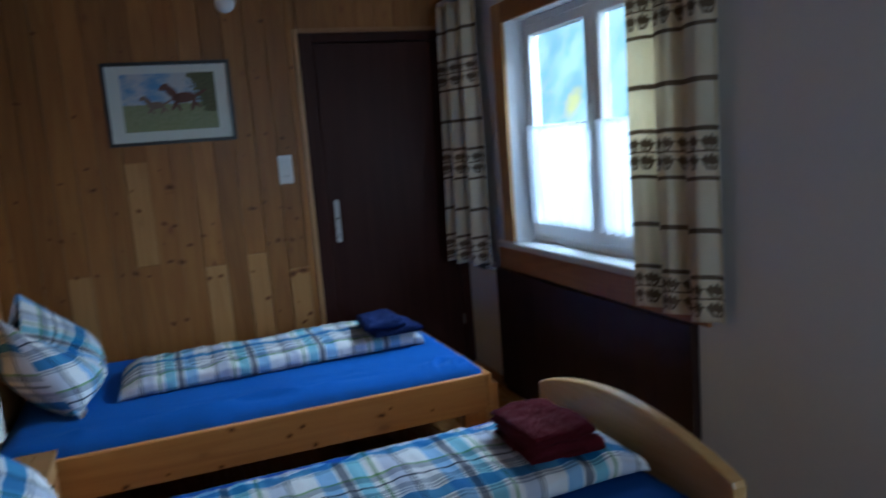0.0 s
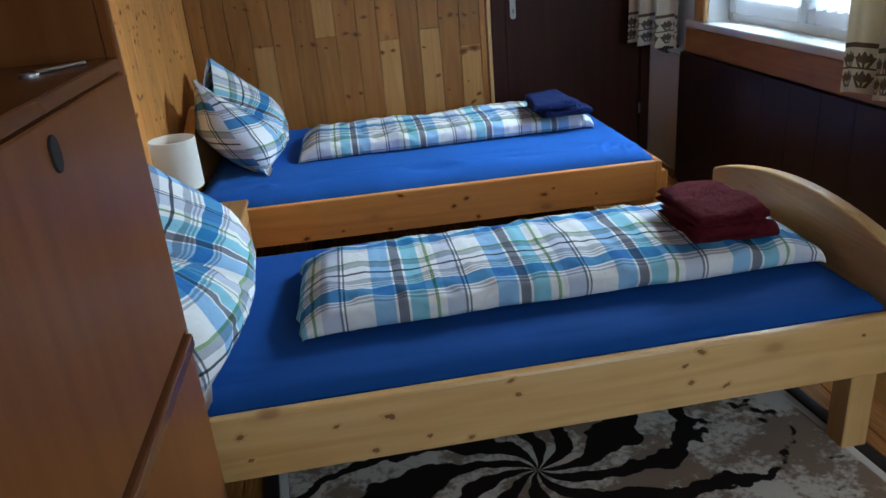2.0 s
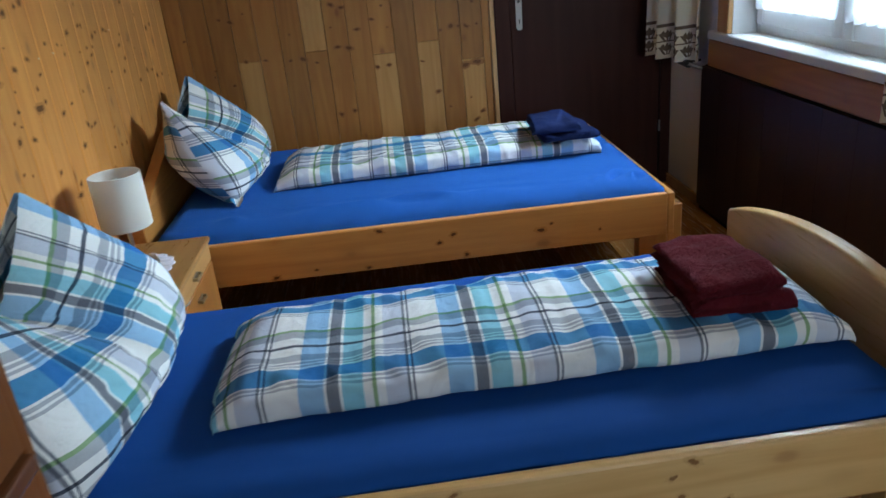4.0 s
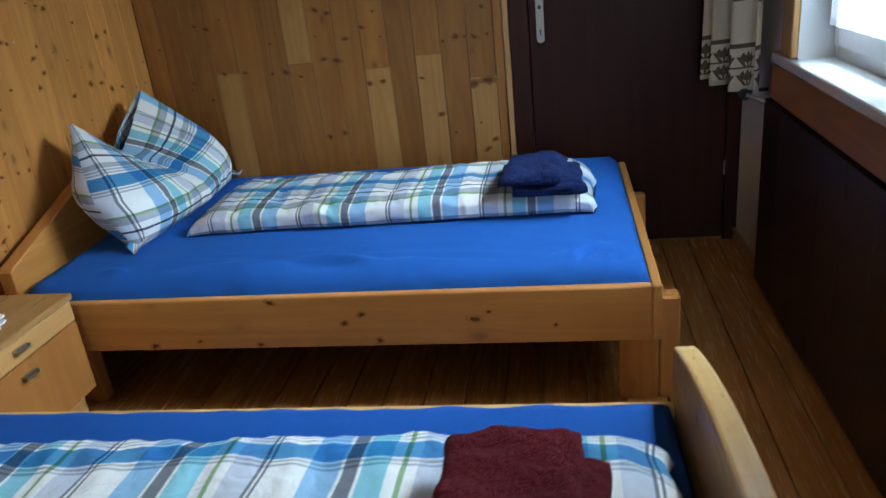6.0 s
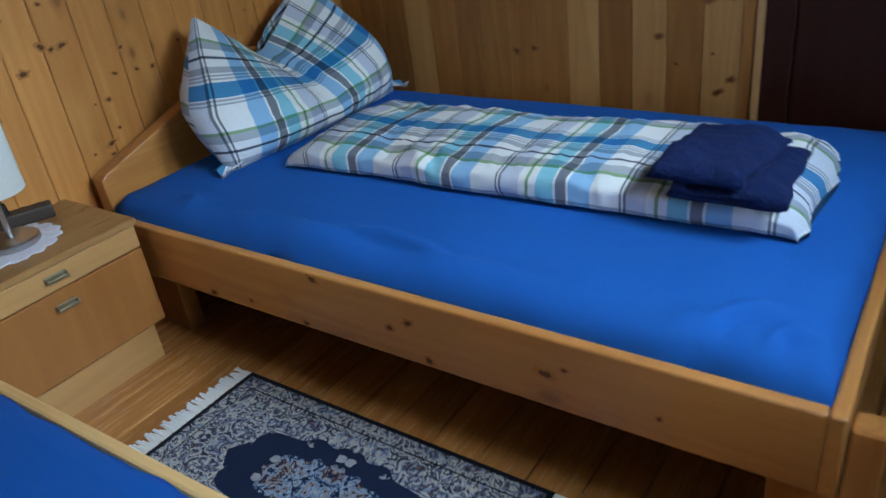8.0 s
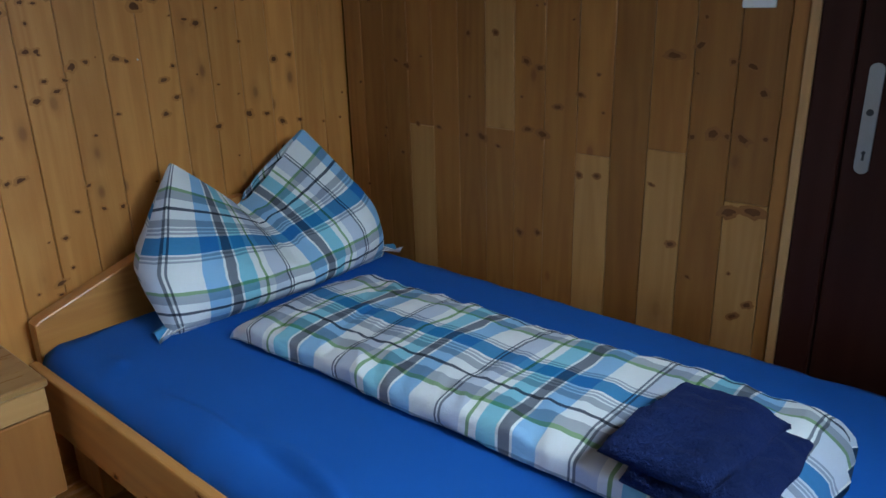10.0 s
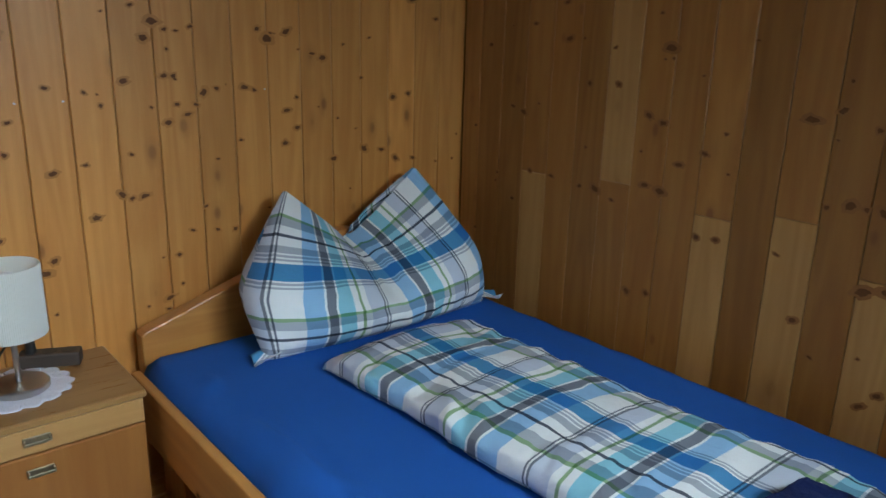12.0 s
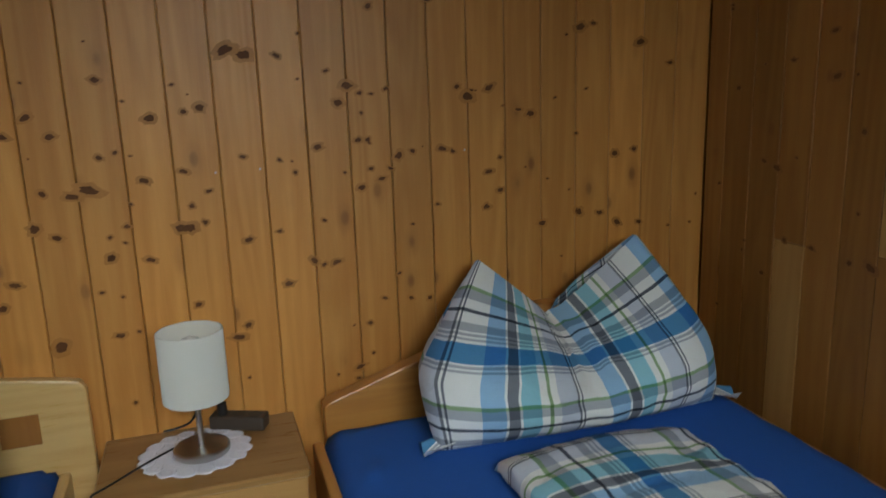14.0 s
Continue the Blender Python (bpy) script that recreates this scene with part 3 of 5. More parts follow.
cafe_a = hung("net_curtain", wavy(bmesh.new(), FX - 0.035, -1.315, WY1 - 0.045, 0.985, 1.485, 9, 0.014, 3), NET, "white voile half curtain on a rod across the window leaf", "net curtain", 0.001, "net curtains")
cafe_b = hung("net_curtain", wavy(bmesh.new(), FX - 0.035, WY0 + 0.045, -1.415, 0.985, 1.485, 9, 0.014, 5), NET, "white voile half curtain on a rod across the window leaf", "net curtain", 0.001, "net curtains")
for ya, yb in ((-1.32, WY1 - 0.04), (WY0 + 0.04, -1.41)):
    solid("curtain_wire", cyl(bmesh.new(), (FX - 0.032, ya, 1.478), (FX - 0.032, yb, 1.478), 0.004, n=10), WHITE, "thin white rod carrying a net half curtain", "curtain rod", smooth=True)


def side_curtain(y0, y1, x, seed, tilt, hem=0.735, group="side curtains"):
    bm = wavy(bmesh.new(), 0.0, 0.0, 1.0, hem, 2.20, 2.6, 0.026, seed, 90, 30)
    for v in bm.verts:
        u = v.co.y
        v.co.y = y0 + (y1 - y0) * u
        low = (2.2 - v.co.z) / 1.47
        v.co.x = x + v.co.x + tilt * (1 - u if tilt < 0 else u) * (0.5 + 0.5 * low)
    uvl = bm.loops.layers.uv.verify()
    for f in bm.faces:
        for lp in f.loops:
            lp[uvl].uv.x *= (y1 - y0) * 1.05
    return hung("curtain", bm, CURTAIN, "ecru cotton curtain with brown lines and tulip bands", "curtain", 0.003, group)


curtain_a = side_curtain(-0.52, -0.17, 2.49, 2, 0.0)
for v in curtain_a.data.vertices:
    u = (v.co.y + 0.52) / 0.35
    v.co.x -= 0.11 * u * (0.6 + 0.4 * (2.2 - v.co.z) / 1.47)
curtain_b = side_curtain(-2.315, -1.905, 2.475, 8, 0.0, 0.762)
solid("curtain_rail", boxed(2.44, 2.50, -2.45, -0.10, 2.205, 2.235, 0.004), WHITE, "white curtain rail above the window", "curtain rail")

# ---- door ----
door_1 = thing("door_1", (2.1, NY, 0), "closed dark brown flush door in a dark frame", "door", kind="structure")
part("door_frame", boxed(1.629, 1.709, NY - 0.012, 0.08, 0, 2.094, 0.004), DARK, door_1)
part("door_frame", boxed(2.503, EX - 0.001, NY - 0.012, 0.08, 0, 2.094, 0.004), DARK, door_1)
part("door_frame", boxed(1.709, 2.503, NY - 0.012, 0.08, 2.04, 2.094, 0.004), DARK, door_1)
part("leaf", boxed(1.712, 2.500, NY + 0.004, 0.05, 0.008, 2.038, 0.003), DARK, door_1)
kp = prism(bmesh.new(), [(1.757 + 0.0165 * math.cos(a), (1.140 if math.sin(a) > 0 else 0.922) + 0.0165 * math.sin(a)) for a in [i * math.pi / 8 + 0.001 for i in range(16)]], "y", NY - 0.002, NY + 0.004, 0.0008)
plate = part("key_plate", kp, NICKEL, door_1, "long dull nickel key plate without a lever")
part("spindle_hole", cyl(bmesh.new(), (1.757, NY - 0.003, 1.047), (1.757, NY + 0.0, 1.047), 0.008, n=16), BLACK, plate)
part("keyhole", box(cyl(bmesh.new(), (1.757, NY - 0.003, 0.955), (1.757, NY, 0.955), 0.0045, n=12), 1.7545, 1.7595, NY - 0.003, NY, 0.937, 0.953), BLACK, plate)
for z in (0.33, 1.75):
    part("hinge", cyl(bmesh.new(), (2.498, NY - 0.012, z - 0.03), (2.498, NY - 0.012, z + 0.03), 0.006, n=12), NICKEL, door_1)
trim = solid("trim", boxed(1.604, 1.628, NY - 0.010, 0.0, 0, 2.119, 0.003), TRIM_PINE, "pale pine strip beside the door frame", "trim", "structure")
solid("trim", boxed(1.629, EX - 0.001, NY - 0.010, 0.0, 2.095, 2.119, 0.003), SILL_PINE, "pale pine strip above the door frame", "trim", "structure")

# light switch and picture on the north wall
sw = thing("light_switch", (1.487, NY, 1.35), "white double switch and socket plate on the boarded wall", "light switch")
part("plate", boxed(1.447, 1.527, NY - 0.010, NY, 1.273, 1.433, 0.004, 2), PLASTIC, sw)
part("rocker", boxed(1.460, 1.514, NY - 0.015, NY - 0.0095, 1.362, 1.416, 0.002), PLASTIC, sw)
well = part("socket_ring", lathe(bmesh.new(), [(0.0185, 0.0), (0.0195, 0.0016), (0.0215, 0.0016), (0.0225, 0.0)], 0, 0, 28), PLASTIC, sw, "raised round rim", smooth=True)
well.data.transform(Matrix.Translation((1.487, NY - 0.0098, 1.316)) @ Matrix.Rotation(radians(90), 4, "X"))
for dx in (-0.0095, 0.0095):
    part("socket_hole", cyl(bmesh.new(), (1.487 + dx, NY - 0.0105, 1.316), (1.487 + dx, NY - 0.0098, 1.316), 0.0032, n=10), BLACK, sw)

pic = thing("picture", (0.924, NY, 1.55), "framed landscape print with two running horses, black frame", "picture")
PX0, PX1, PZ0, PZ1 = 0.604, 1.243, 1.540, 1.966
part("picture_frame", frame_bars(bmesh.new(), 0, 0.02, PX0, PX1, PZ0, PZ1, 0.018, 0.018, 0.002), BLACK, pic)
fr = pic.children[0]
for v in fr.data.vertices:
    x, y, z = v.co
    v.co = (y, NY - 0.022 + x, z)
part("mat_board", boxed(PX0 + 0.017, PX1 - 0.017, NY - 0.010, NY - 0.004, PZ0 + 0.017, PZ1 - 0.017), MATBOARD, pic, "off-white mat")
bm = bmesh.new()
uvl = bm.loops.layers.uv.verify()
q = [bm.verts.new(c) for c in ((PX0 + 0.085, NY - 0.0125, PZ0 + 0.07), (PX1 - 0.085, NY - 0.0125, PZ0 + 0.07), (PX1 - 0.085, NY - 0.0125, PZ1 - 0.06), (PX0 + 0.085, NY - 0.0125, PZ1 - 0.06))]
f = bm.faces.new(q)
for lp, c in zip(f.loops, ((0, 0), (1, 0), (1, 1), (0, 1))):
    lp[uvl].uv = c
part("print", bm, PRINT, pic, "meadow under a clouded sky")


def horse(x, z, s, material):
    """A running horse seen from the side, as a flat shape of the print."""
    bm = bmesh.new()
    for cx, cz, rx, rz, tilt in ((0, 0, 0.062, 0.027, 0.1), (-0.058, 0.030, 0.044, 0.021, -0.85), (-0.092, 0.056, 0.028, 0.014, 0.55), (0.085, 0.020, 0.034, 0.008, 0.5), (-0.045, -0.035, 0.034, 0.009, 1.0), (-0.03, -0.04, 0.034, 0.008, 1.9), (0.045, -0.036, 0.036, 0.010, 1.25), (0.058, -0.032, 0.034, 0.009, 2.4)):
        ring = []
        for i in range(14):
            a = i * math.pi / 7
            ex, ez = rx * math.cos(a), rz * math.sin(a)
            ring.append(bm.verts.new((x + s * (cx + ex * math.cos(tilt) + ez * math.sin(tilt) * -1), NY - 0.0130, z + s * (cz + ex * math.sin(tilt) + ez * math.cos(tilt)))))
        bm.faces.new(ring)
    return part("printed_shape", bm, material, pic)


horse(0.993, 1.778, 1.02, HORSE)
horse(0.853, 1.744, 0.68, HORSE2)

# pendant bulb
pend = thing("pendant_lamp", (1.127, -1.2, TOP), "white globe bulb on a cord from the ceiling", "lamp")
part("bulb", lathe(bmesh.new(), [(0.001, 1.995)] + [(0.038 * math.sin(a), 2.033 - 0.038 * math.cos(a)) for a in [0.25 + i * 0.22 for i in range(12)]] + [(0.018, 2.075), (0.016, 2.095)], 1.127, -1.2, 28), PLASTIC, pend, smooth="all")
part("socket", cyl(bmesh.new(), (1.127, -1.2, 2.09), (1.127, -1.2, 2.145), 0.02), PLASTIC, pend, smooth=True)
part("cord", cyl(bmesh.new(), (1.127, -1.2, 2.145), (1.127, -1.2, TOP), 0.004, n=10), PLASTIC, pend, smooth=True)

# ---- radiator cover under the window ----
cover = thing("radiator_cover", (2.53, -1.265, 0), "dark stained board panel under the window", "radiator cover")
for i in range(8):
    y = -2.098 + i * 0.2015
    part("board", boxed(2.528, 2.545, y + 0.0003, y + 0.2012, 0.03, 0.712, 0.0009), PANEL, cover)
# black sheet that paints the shaded gap behind and above the boards
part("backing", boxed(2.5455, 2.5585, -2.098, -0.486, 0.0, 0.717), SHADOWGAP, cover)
part("end_board", boxed(2.524, 2.5595, -2.124, -2.099, 0.0, 0.716, 0.002), PANEL, cover)
valve = thing("radiator_valve", (2.50, -0.43, 0.74), "black thermostat knob on a pipe beside the panel", "valve")
part("knob", cyl(bmesh.new(), (2.47, -0.47, 0.725), (2.47, -0.37, 0.725), 0.019, 0.016), BLACK, valve, smooth=True)
part("pipe", cyl(bmesh.new(), (2.47, -0.47, 0.725), (2.53, -0.486, 0.70), 0.008, n=12), NICKEL, valve, smooth=True)
part("bracket", cyl(bmesh.new(), (2.47, -0.40, 0.725), (2.559, -0.40, 0.725), 0.007, n=12), BLACK, valve, smooth=True)
solid("baseboard", boxed(EX - 0.016, EX, -0.476, NY - 0.014, 0, 0.055, 0.003), TRIM_PINE, "narrow pine skirting along the white wall", "baseboard", "structure")
solid("baseboard", boxed(EX - 0.016, EX, SY, -2.126, 0, 0.055, 0.003), SILL_PINE, "narrow pine skirting along the white wall", "baseboard", "structure")


# ---- soft things ----
def hashn(x, y, z):
    return noise.noise(Vector((x, y, z)))


def grid_uv(bm, rows, closed, uvs):
    uvl = bm.loops.layers.uv.verify()
    n = len(rows[0])
    for j in range(len(rows) - 1):
        for i in range(n if closed else n - 1):
            k = (i + 1) % n
            f = bm.faces.new((rows[j][i], rows[j][k], rows[j + 1][k], rows[j + 1][i]))
            for lp, (a, b) in zip(f.loops, ((j, i), (j, i + 1), (j + 1, i + 1), (j + 1, i))):
                lp[uvl].uv = uvs(a, b)


def duvet(x0, x1, y0, y1, z0, h, seed, label, skew, check):
    """A duvet folded to a long flat roll: rounded section, puckered ends, quilted swellings."""
    bm, rows = bmesh.new(), []
    nx, nr = 170, 64
    w = y1 - y0
    zc_seed = seed * 3.7
    sec = [(w / 2 * math.copysign(abs(math.cos(a)) ** 0.40, math.cos(a)), h / 2 * math.copysign(abs(math.sin(a)) ** 0.55, math.sin(a))) for a in [2 * math.pi * i / nr for i in range(nr + 1)]]
    arc = [0.0]
    for p, q in zip(sec, sec[1:]):
        arc.append(arc[-1] + math.hypot(q[0] - p[0], q[1] - p[1]))
    for j in range(nx + 1):
        u = j / nx
        x = x0 + (x1 - x0) * u
        e = min(u, 1 - u) * (x1 - x0)
        k = min(1.0, (e / 0.085)) ** 0.46 if e > 0 else 0.0
        hh = 0.016 + (h - 0.016) * k * (1 + 0.14 * hashn(x * 3.1, seed, 0))
        row = []
        for i in range(nr):
            a = 2 * math.pi * i / nr
            ca, sa = math.cos(a), math.sin(a)
            sy = math.copysign(abs(ca) ** 0.40, ca)
            sz = math.copysign(abs(sa) ** 0.55, sa)
            yy = (y0 + y1) / 2 + w / 2 * sy * (0.97 + 0.03 * k) + skew * (u - 0.5) + 0.012 * hashn(x * 4, seed + 3, sy) + 0.006 * abs(sy) ** 8 * sy * (0.4 - 2 * abs(hashn(x * 15, zc_seed, sa * 1.5)))
            crown = 1 + 0.10 * (1 - sy * sy)
            zz = z0 + hh / 2 * (1 + sz * (crown if sz > 0 else 1.0))
            if sz > 0:
                zz += k * (0.010 * hashn(x * 5, yy * 6, seed) + 0.005 * hashn(x * 14, yy * 10, seed + 7) + 0.008 * (0.5 - abs(hashn(x * 9 + yy * 5, yy * 7, seed + 1)) * 2) + 0.004 * (0.4 - abs(hashn(x * 20, yy * 15 + x * 6, seed + 4)) * 2))
            zz = max(zz, z0)
            xx = x + 0.010 * hashn(yy * 9, seed, zz * 9) * (1 - k) + (0.030 * hashn(yy * 17, seed + 5, 2.0) * (1 - k))
            row.append(bm.verts.new((xx, yy, zz)))
        rows.append(row)

    def uvs(a, b):
        sx, ux, sv, vy = check
        return (sx * (x0 + (x1 - x0) * a / nx - ux) + 0.008, sv * ((y0 + y1) / 2 - (arc[b] - arc[nr // 4]) - vy))
    grid_uv(bm, rows, True, uvs)
    for row in (rows[0], rows[-1]):
        bm.faces.new(row)
    return solid("duvet", bm, PLAID, label, "duvet", smooth="all")


def pillow(yc, z0, x0, seed, label, ears=(0.412, 0.455), mirror=1, thick=0.185, lean=0.215):
    """An upright pillow with a chopped top: two ears and a dip, leaning on the headboard."""
    bm = bmesh.new()
    nu, nv = 56, 48
    sides = []
    for s in (1, -1):
        rows = []
        for j in range(nv + 1):
            v = j / nv
            row = []
            for i in range(nu + 1):
                u = -1 + 2 * i / nu
                ear = ears[0] if u < 0 else ears[1]
                dip = 0.225
                top = dip + (ear - dip) * (min(1.0, abs(u) / 0.93) ** 0.95 - 0.06 * max(0.0, (abs(u) - 0.93) / 0.07) ** 2)
                hw = (0.408 if u < 0 else 0.375) + 0.016 * math.sin(math.pi * min(1, v * 1.6)) + 0.010 - (0.200 if u < 0 else 0.082) * max(0.0, v - 0.40) ** 1.35 / 0.50
                y = u * hw
                z = top * v * (1.0) + 0.012 * (1 - v) * abs(u) ** 6
                body = max(0.0, 1 - abs(u) ** 3.4) ** 0.55 * max(0.0, math.sin(math.pi * (0.03 + 0.94 * v))) ** 0.60
                t = thick * body * (1.12 - 0.42 * v) * (1 - 0.75 * max(0.0, v - 0.55) * abs(u) ** 1.5 * 2)
                crease = math.exp(-(u / 0.10) ** 2) * max(0.0, v - 0.45) * 0.13
                crease += math.exp(-((abs(u) - 0.30 * (1.7 - v)) / 0.06) ** 2) * max(0.0, v - 0.55) * 0.035
                away = math.hypot(u * 0.38, (v - 1.0) * top)
                fan = math.atan2(u * 0.38, (1.02 - v) * top + 0.01)
                wr = 0.020 * math.exp(-away / 0.13) * math.sin(fan * 8 + 2.2 * hashn(u * 2, v * 2, seed)) * min(1.0, away / 0.03)
                wr += 0.007 * (0.4 - abs(hashn(u * 5 + v * 3, v * 6 - u * 2, seed + 2)) * 2)
                wr += 0.008 * hashn(u * 3 + seed, v * 4, s) + 0.005 * hashn(u * 9 + seed, v * 7, s * 2) + 0.004 * hashn(u * 4, v * 22 + u * 6, seed)
                x = x0 - lean * v ** 1.5 + s * (t - crease * 0.6) + wr * body + (0.045 * abs(u) ** 5 * (1 - v) ** 3)
                if s < 0:
                    x = max(x, 0.1 if v < 0.4 else 0.02)
                row.append(bm.verts.new((x, yc + mirror * y, z0 + z)))
            rows.append(row)

        def uvs(a, b, s=s):
            u = 2 * b / nu - 1
            v = a / nv
            top = 0.225 + 0.19 * min(1.0, abs(u) / 0.97)
            # the cloth runs level low down and is drawn in towards the dent above
            up = 1.12 * top * v + (0.53 - 1.12 * top) * v ** 3
            return (0.40 * u * mirror + 0.07, 0.295 - up + (0 if s > 0 else 0.1))
        grid_uv(bm, rows, False, uvs)
        sides.append(rows)
    # the seam's flaps at the lower corners
    bmesh.ops.remove_doubles(bm, verts=bm.verts[:], dist=0.0012)
    for sgn in (-1, 1):
        rows = []
        for j in range(7):
            t = j / 6
            row = []
            for i in range(9):
                w = i / 8 - 0.5
                row.append(bm.verts.new((x0 + 0.010 + 0.045 * t + 0.10 * w * (1 - 0.45 * t), yc + (0.94 if sgn > 0 else -0.97) * (0.34 + 0.13 * t), z0 + 0.006 + 0.030 * (1 - t) + 0.014 * math.sin(7 * w + 4 * t) * t + 0.012)))
            rows.append(row)
        grid_uv(bm, rows, False, lambda a, b: (0.3 + a * 0.015, b * 0.012))
    return solid("pillow", bm, PLAID, label, "pillow", smooth="all")


# pulled folds of the sheets: place along and across the bed, reach, slant, height
CREASES = ((0.40, 0.080, 0.24, -0.08, 0.009), (0.53, 0.110, 0.17, -0.13, 0.007), (0.30, 0.055, 0.15, -0.05, 0.007), (0.66, 0.075, 0.14, -0.16, 0.006), (0.905, 0.12, 0.05, 1.1, 0.007), (0.945, 0.085, 0.04, 1.4, 0.008), (0.865, 0.07, 0.05, 0.8, 0.006), (0.16, 0.08, 0.07, -0.5, 0.006))


def mattress(x0, x1, y0, y1, z0, z1, seed, label, material=None):
    """A mattress in a tight fitted sheet, with soft edges and pulled creases at the foot corner."""
    bm = bmesh.new()
    nx, ny = 140, 110
    R = 0.080 if seed == 1 else 0.055
    uvl = bm.loops.layers.uv.verify()
    top = []
    for j in range(-4, nx + 5):
        row = []
        for i in range(-4, ny + 5):
            u, v = min(max(j / nx, 0), 1), min(max(i / ny, 0), 1)
            oj, oi = (j if j < 0 else max(0, j - nx)), (i if i < 0 else max(0, i - ny))
            o = max(abs(oj), abs(oi))
            x, y = x0 + R + (x1 - x0 - 2 * R) * u, y0 + R + (y1 - y0 - 2 * R) * v
            if o == 0:
                z = z1 - 0.006 * (abs(2 * u - 1) ** 6 + abs(2 * v - 1) ** 6) + 0.004 * hashn(x * 2.2, y * 2.6, seed)
                lo = min(1, max(0, (0.16 - v) / 0.16))
                z += 0.004 * lo * hashn(x * 5 + y * 9, y * 26, seed + 2) - 0.010 * lo ** 2 - 0.006 * max(0.0, (u - 0.9) / 0.1) ** 2
                z += 0.0045 * hashn(x * 1.3 + 4 * y, y * 9 - x * 2, seed + 6) * (0.3 + lo)
                for cx, cy, ln, sl, hgt in (CREASES if seed == 1 else ()):
                    du, dv = (x - x0) - cx * (x1 - x0), (y - y0) - cy
                    along, off = du / ln, dv - sl * du + 0.03 * (du / ln) ** 2
                    z += 2.6 * hgt * math.exp(-along ** 2) * (math.exp(-(off / 0.017) ** 2) - 0.8 * math.exp(-((off + 0.030) / 0.019) ** 2))
            else:
                ang = min(o, 3) / 3 * math.pi / 2
                out = R * math.sin(ang)
                dx, dy = (math.copysign(1, oj) * abs(oj) / o if oj else 0), (math.copysign(1, oi) * abs(oi) / o if oi else 0)
                x, y = x + out * dx, y + out * dy
                z = z1 - 0.012 - R * (1 - math.cos(ang)) if o < 4 else z0
                y += 0.010 * hashn(x * 11, z * 9, seed)
                x += 0.004 * hashn(y * 14, z * 9, seed + 1)
            row.append(bm.verts.new((x, y, z)))
        top.append(row)
    grid_uv(bm, top, False, lambda a, b: (a * 0.03, b * 0.03))
    return solid("mattress", bm, material or SHEET, label, "mattress", smooth="all")


def towel(x0, x1, y0, y1, z0, h, material, seed, label, category="towel", group="", fold="x"):
    """A towel folded over: two plump layers that meet in a rounded fold."""
    bm = bmesh.new()
    L, r = x1 - x0, h / 4
    prof = []
    for k in range(9):
        a = -math.pi / 2 + math.pi * k / 8
        prof.append((L - 2 * r + 2 * r * math.cos(a), 2 * r + 2 * r * math.sin(a)))
    for k in range(1, 14):
        prof.append((L - 2 * r - (L - 3 * r) * k / 14, 4 * r))
    for c in (3 * r, r):
        for k in range(7):
            a = math.pi / 2 + math.pi * k / 6
            prof.append((r + r * math.cos(a) * (1.0 if c > 2 * r else 1.6), c + r * math.sin(a)))
        if c > 2 * r:
            prof.append((L * 0.72, 2 * r + 0.0006))
            prof.append((L * 0.72, 2 * r - 0.0006))
    for k in range(1, 14):
        prof.append((r + (L - 3 * r) * k / 14, 0.0))
    rows = []
    n = 22
    for j in range(n + 1):
        v = j / n
        e = min(v, 1 - v) * (y1 - y0)
        pin = 1.0 if e > 0.02 else 0.55 + 0.45 * (e / 0.02) ** 0.5
        row = []
        for (px, pz) in prof:
            x, y = x0 + px, y0 + (y1 - y0) * v
            zc = 2 * r if pz > 2 * r else (r if pz < 2 * r else 2 * r)
            mid = 3 * r if pz > 2 * r else r
            z = mid + (pz - mid) * pin
            z += (0.022 * hashn(x * 9, y * 9, seed) + 0.009 * hashn(x * 30, y * 30, seed)) * (pz / h) - 0.008 * math.exp(-((v - 0.80) / 0.025) ** 2) * (pz / h)
            z -= (0.011 * abs(2 * v - 1) ** 4 + 0.007 * abs(2 * px / L - 1) ** 5) * (pz / h)
            row.append(bm.verts.new((x + 0.013 * hashn(y * 11, z * 30, seed) + 0.02 * (0.5 - v) * (seed % 2 - 0.5), y + 0.007 * hashn(x * 16, pz * 60, seed + 3), max(z0 + z, z0))))
        rows.append(row)
    grid_uv(bm, rows, True, lambda a, b: (a * 0.01, b * 0.01))
    for row in (rows[0], rows[-1]):
        bm.faces.new(row)
    ob = solid("towel", bm, material, label, category, smooth="all", group=group)
    return ob


def turned(ob, x, y, degrees):
    """Turns a loose thing about an upright axis through x, y."""
    ob.matrix_basis = Matrix.Translation((x, y, 0)) @ Matrix.Rotation(radians(degrees), 4, "Z") @ Matrix.Translation((-x, -y, 0))
    return ob


# ---- the bed by the boarded wall ----
bed = thing("bed", (1.09, -0.74, 0), "varnished orange pine single bed with a gabled headboard", "bed")
BN, BS, BE = -0.110, -1.322, 2.082
part("side_rail", boxed(0.10, BE - 0.028, BS, BS + 0.028, 0.234, 0.405, 0.006, 2), BED_PINE, bed)
part("side_rail", boxed(0.10, BE - 0.028, BN - 0.028, BN, 0.234, 0.405, 0.006, 2), BED_PINE, bed)
part("end_rail", boxed(BE - 0.028, BE, BS, BN, 0.234, 0.405, 0.006, 2), BED_PINE_Y, bed)
hd = prism(bmesh.new(), [(-1.283, 0.16), (-1.283, 0.500), (-1.268, 0.511), (-0.66, 0.712), (-0.58, 0.712), (-0.12, 0.535), (-0.105, 0.52), (-0.105, 0.16)], "x", 0.047, 0.098, 0.005)
part("headboard", hd, BED_PINE_Y, bed)
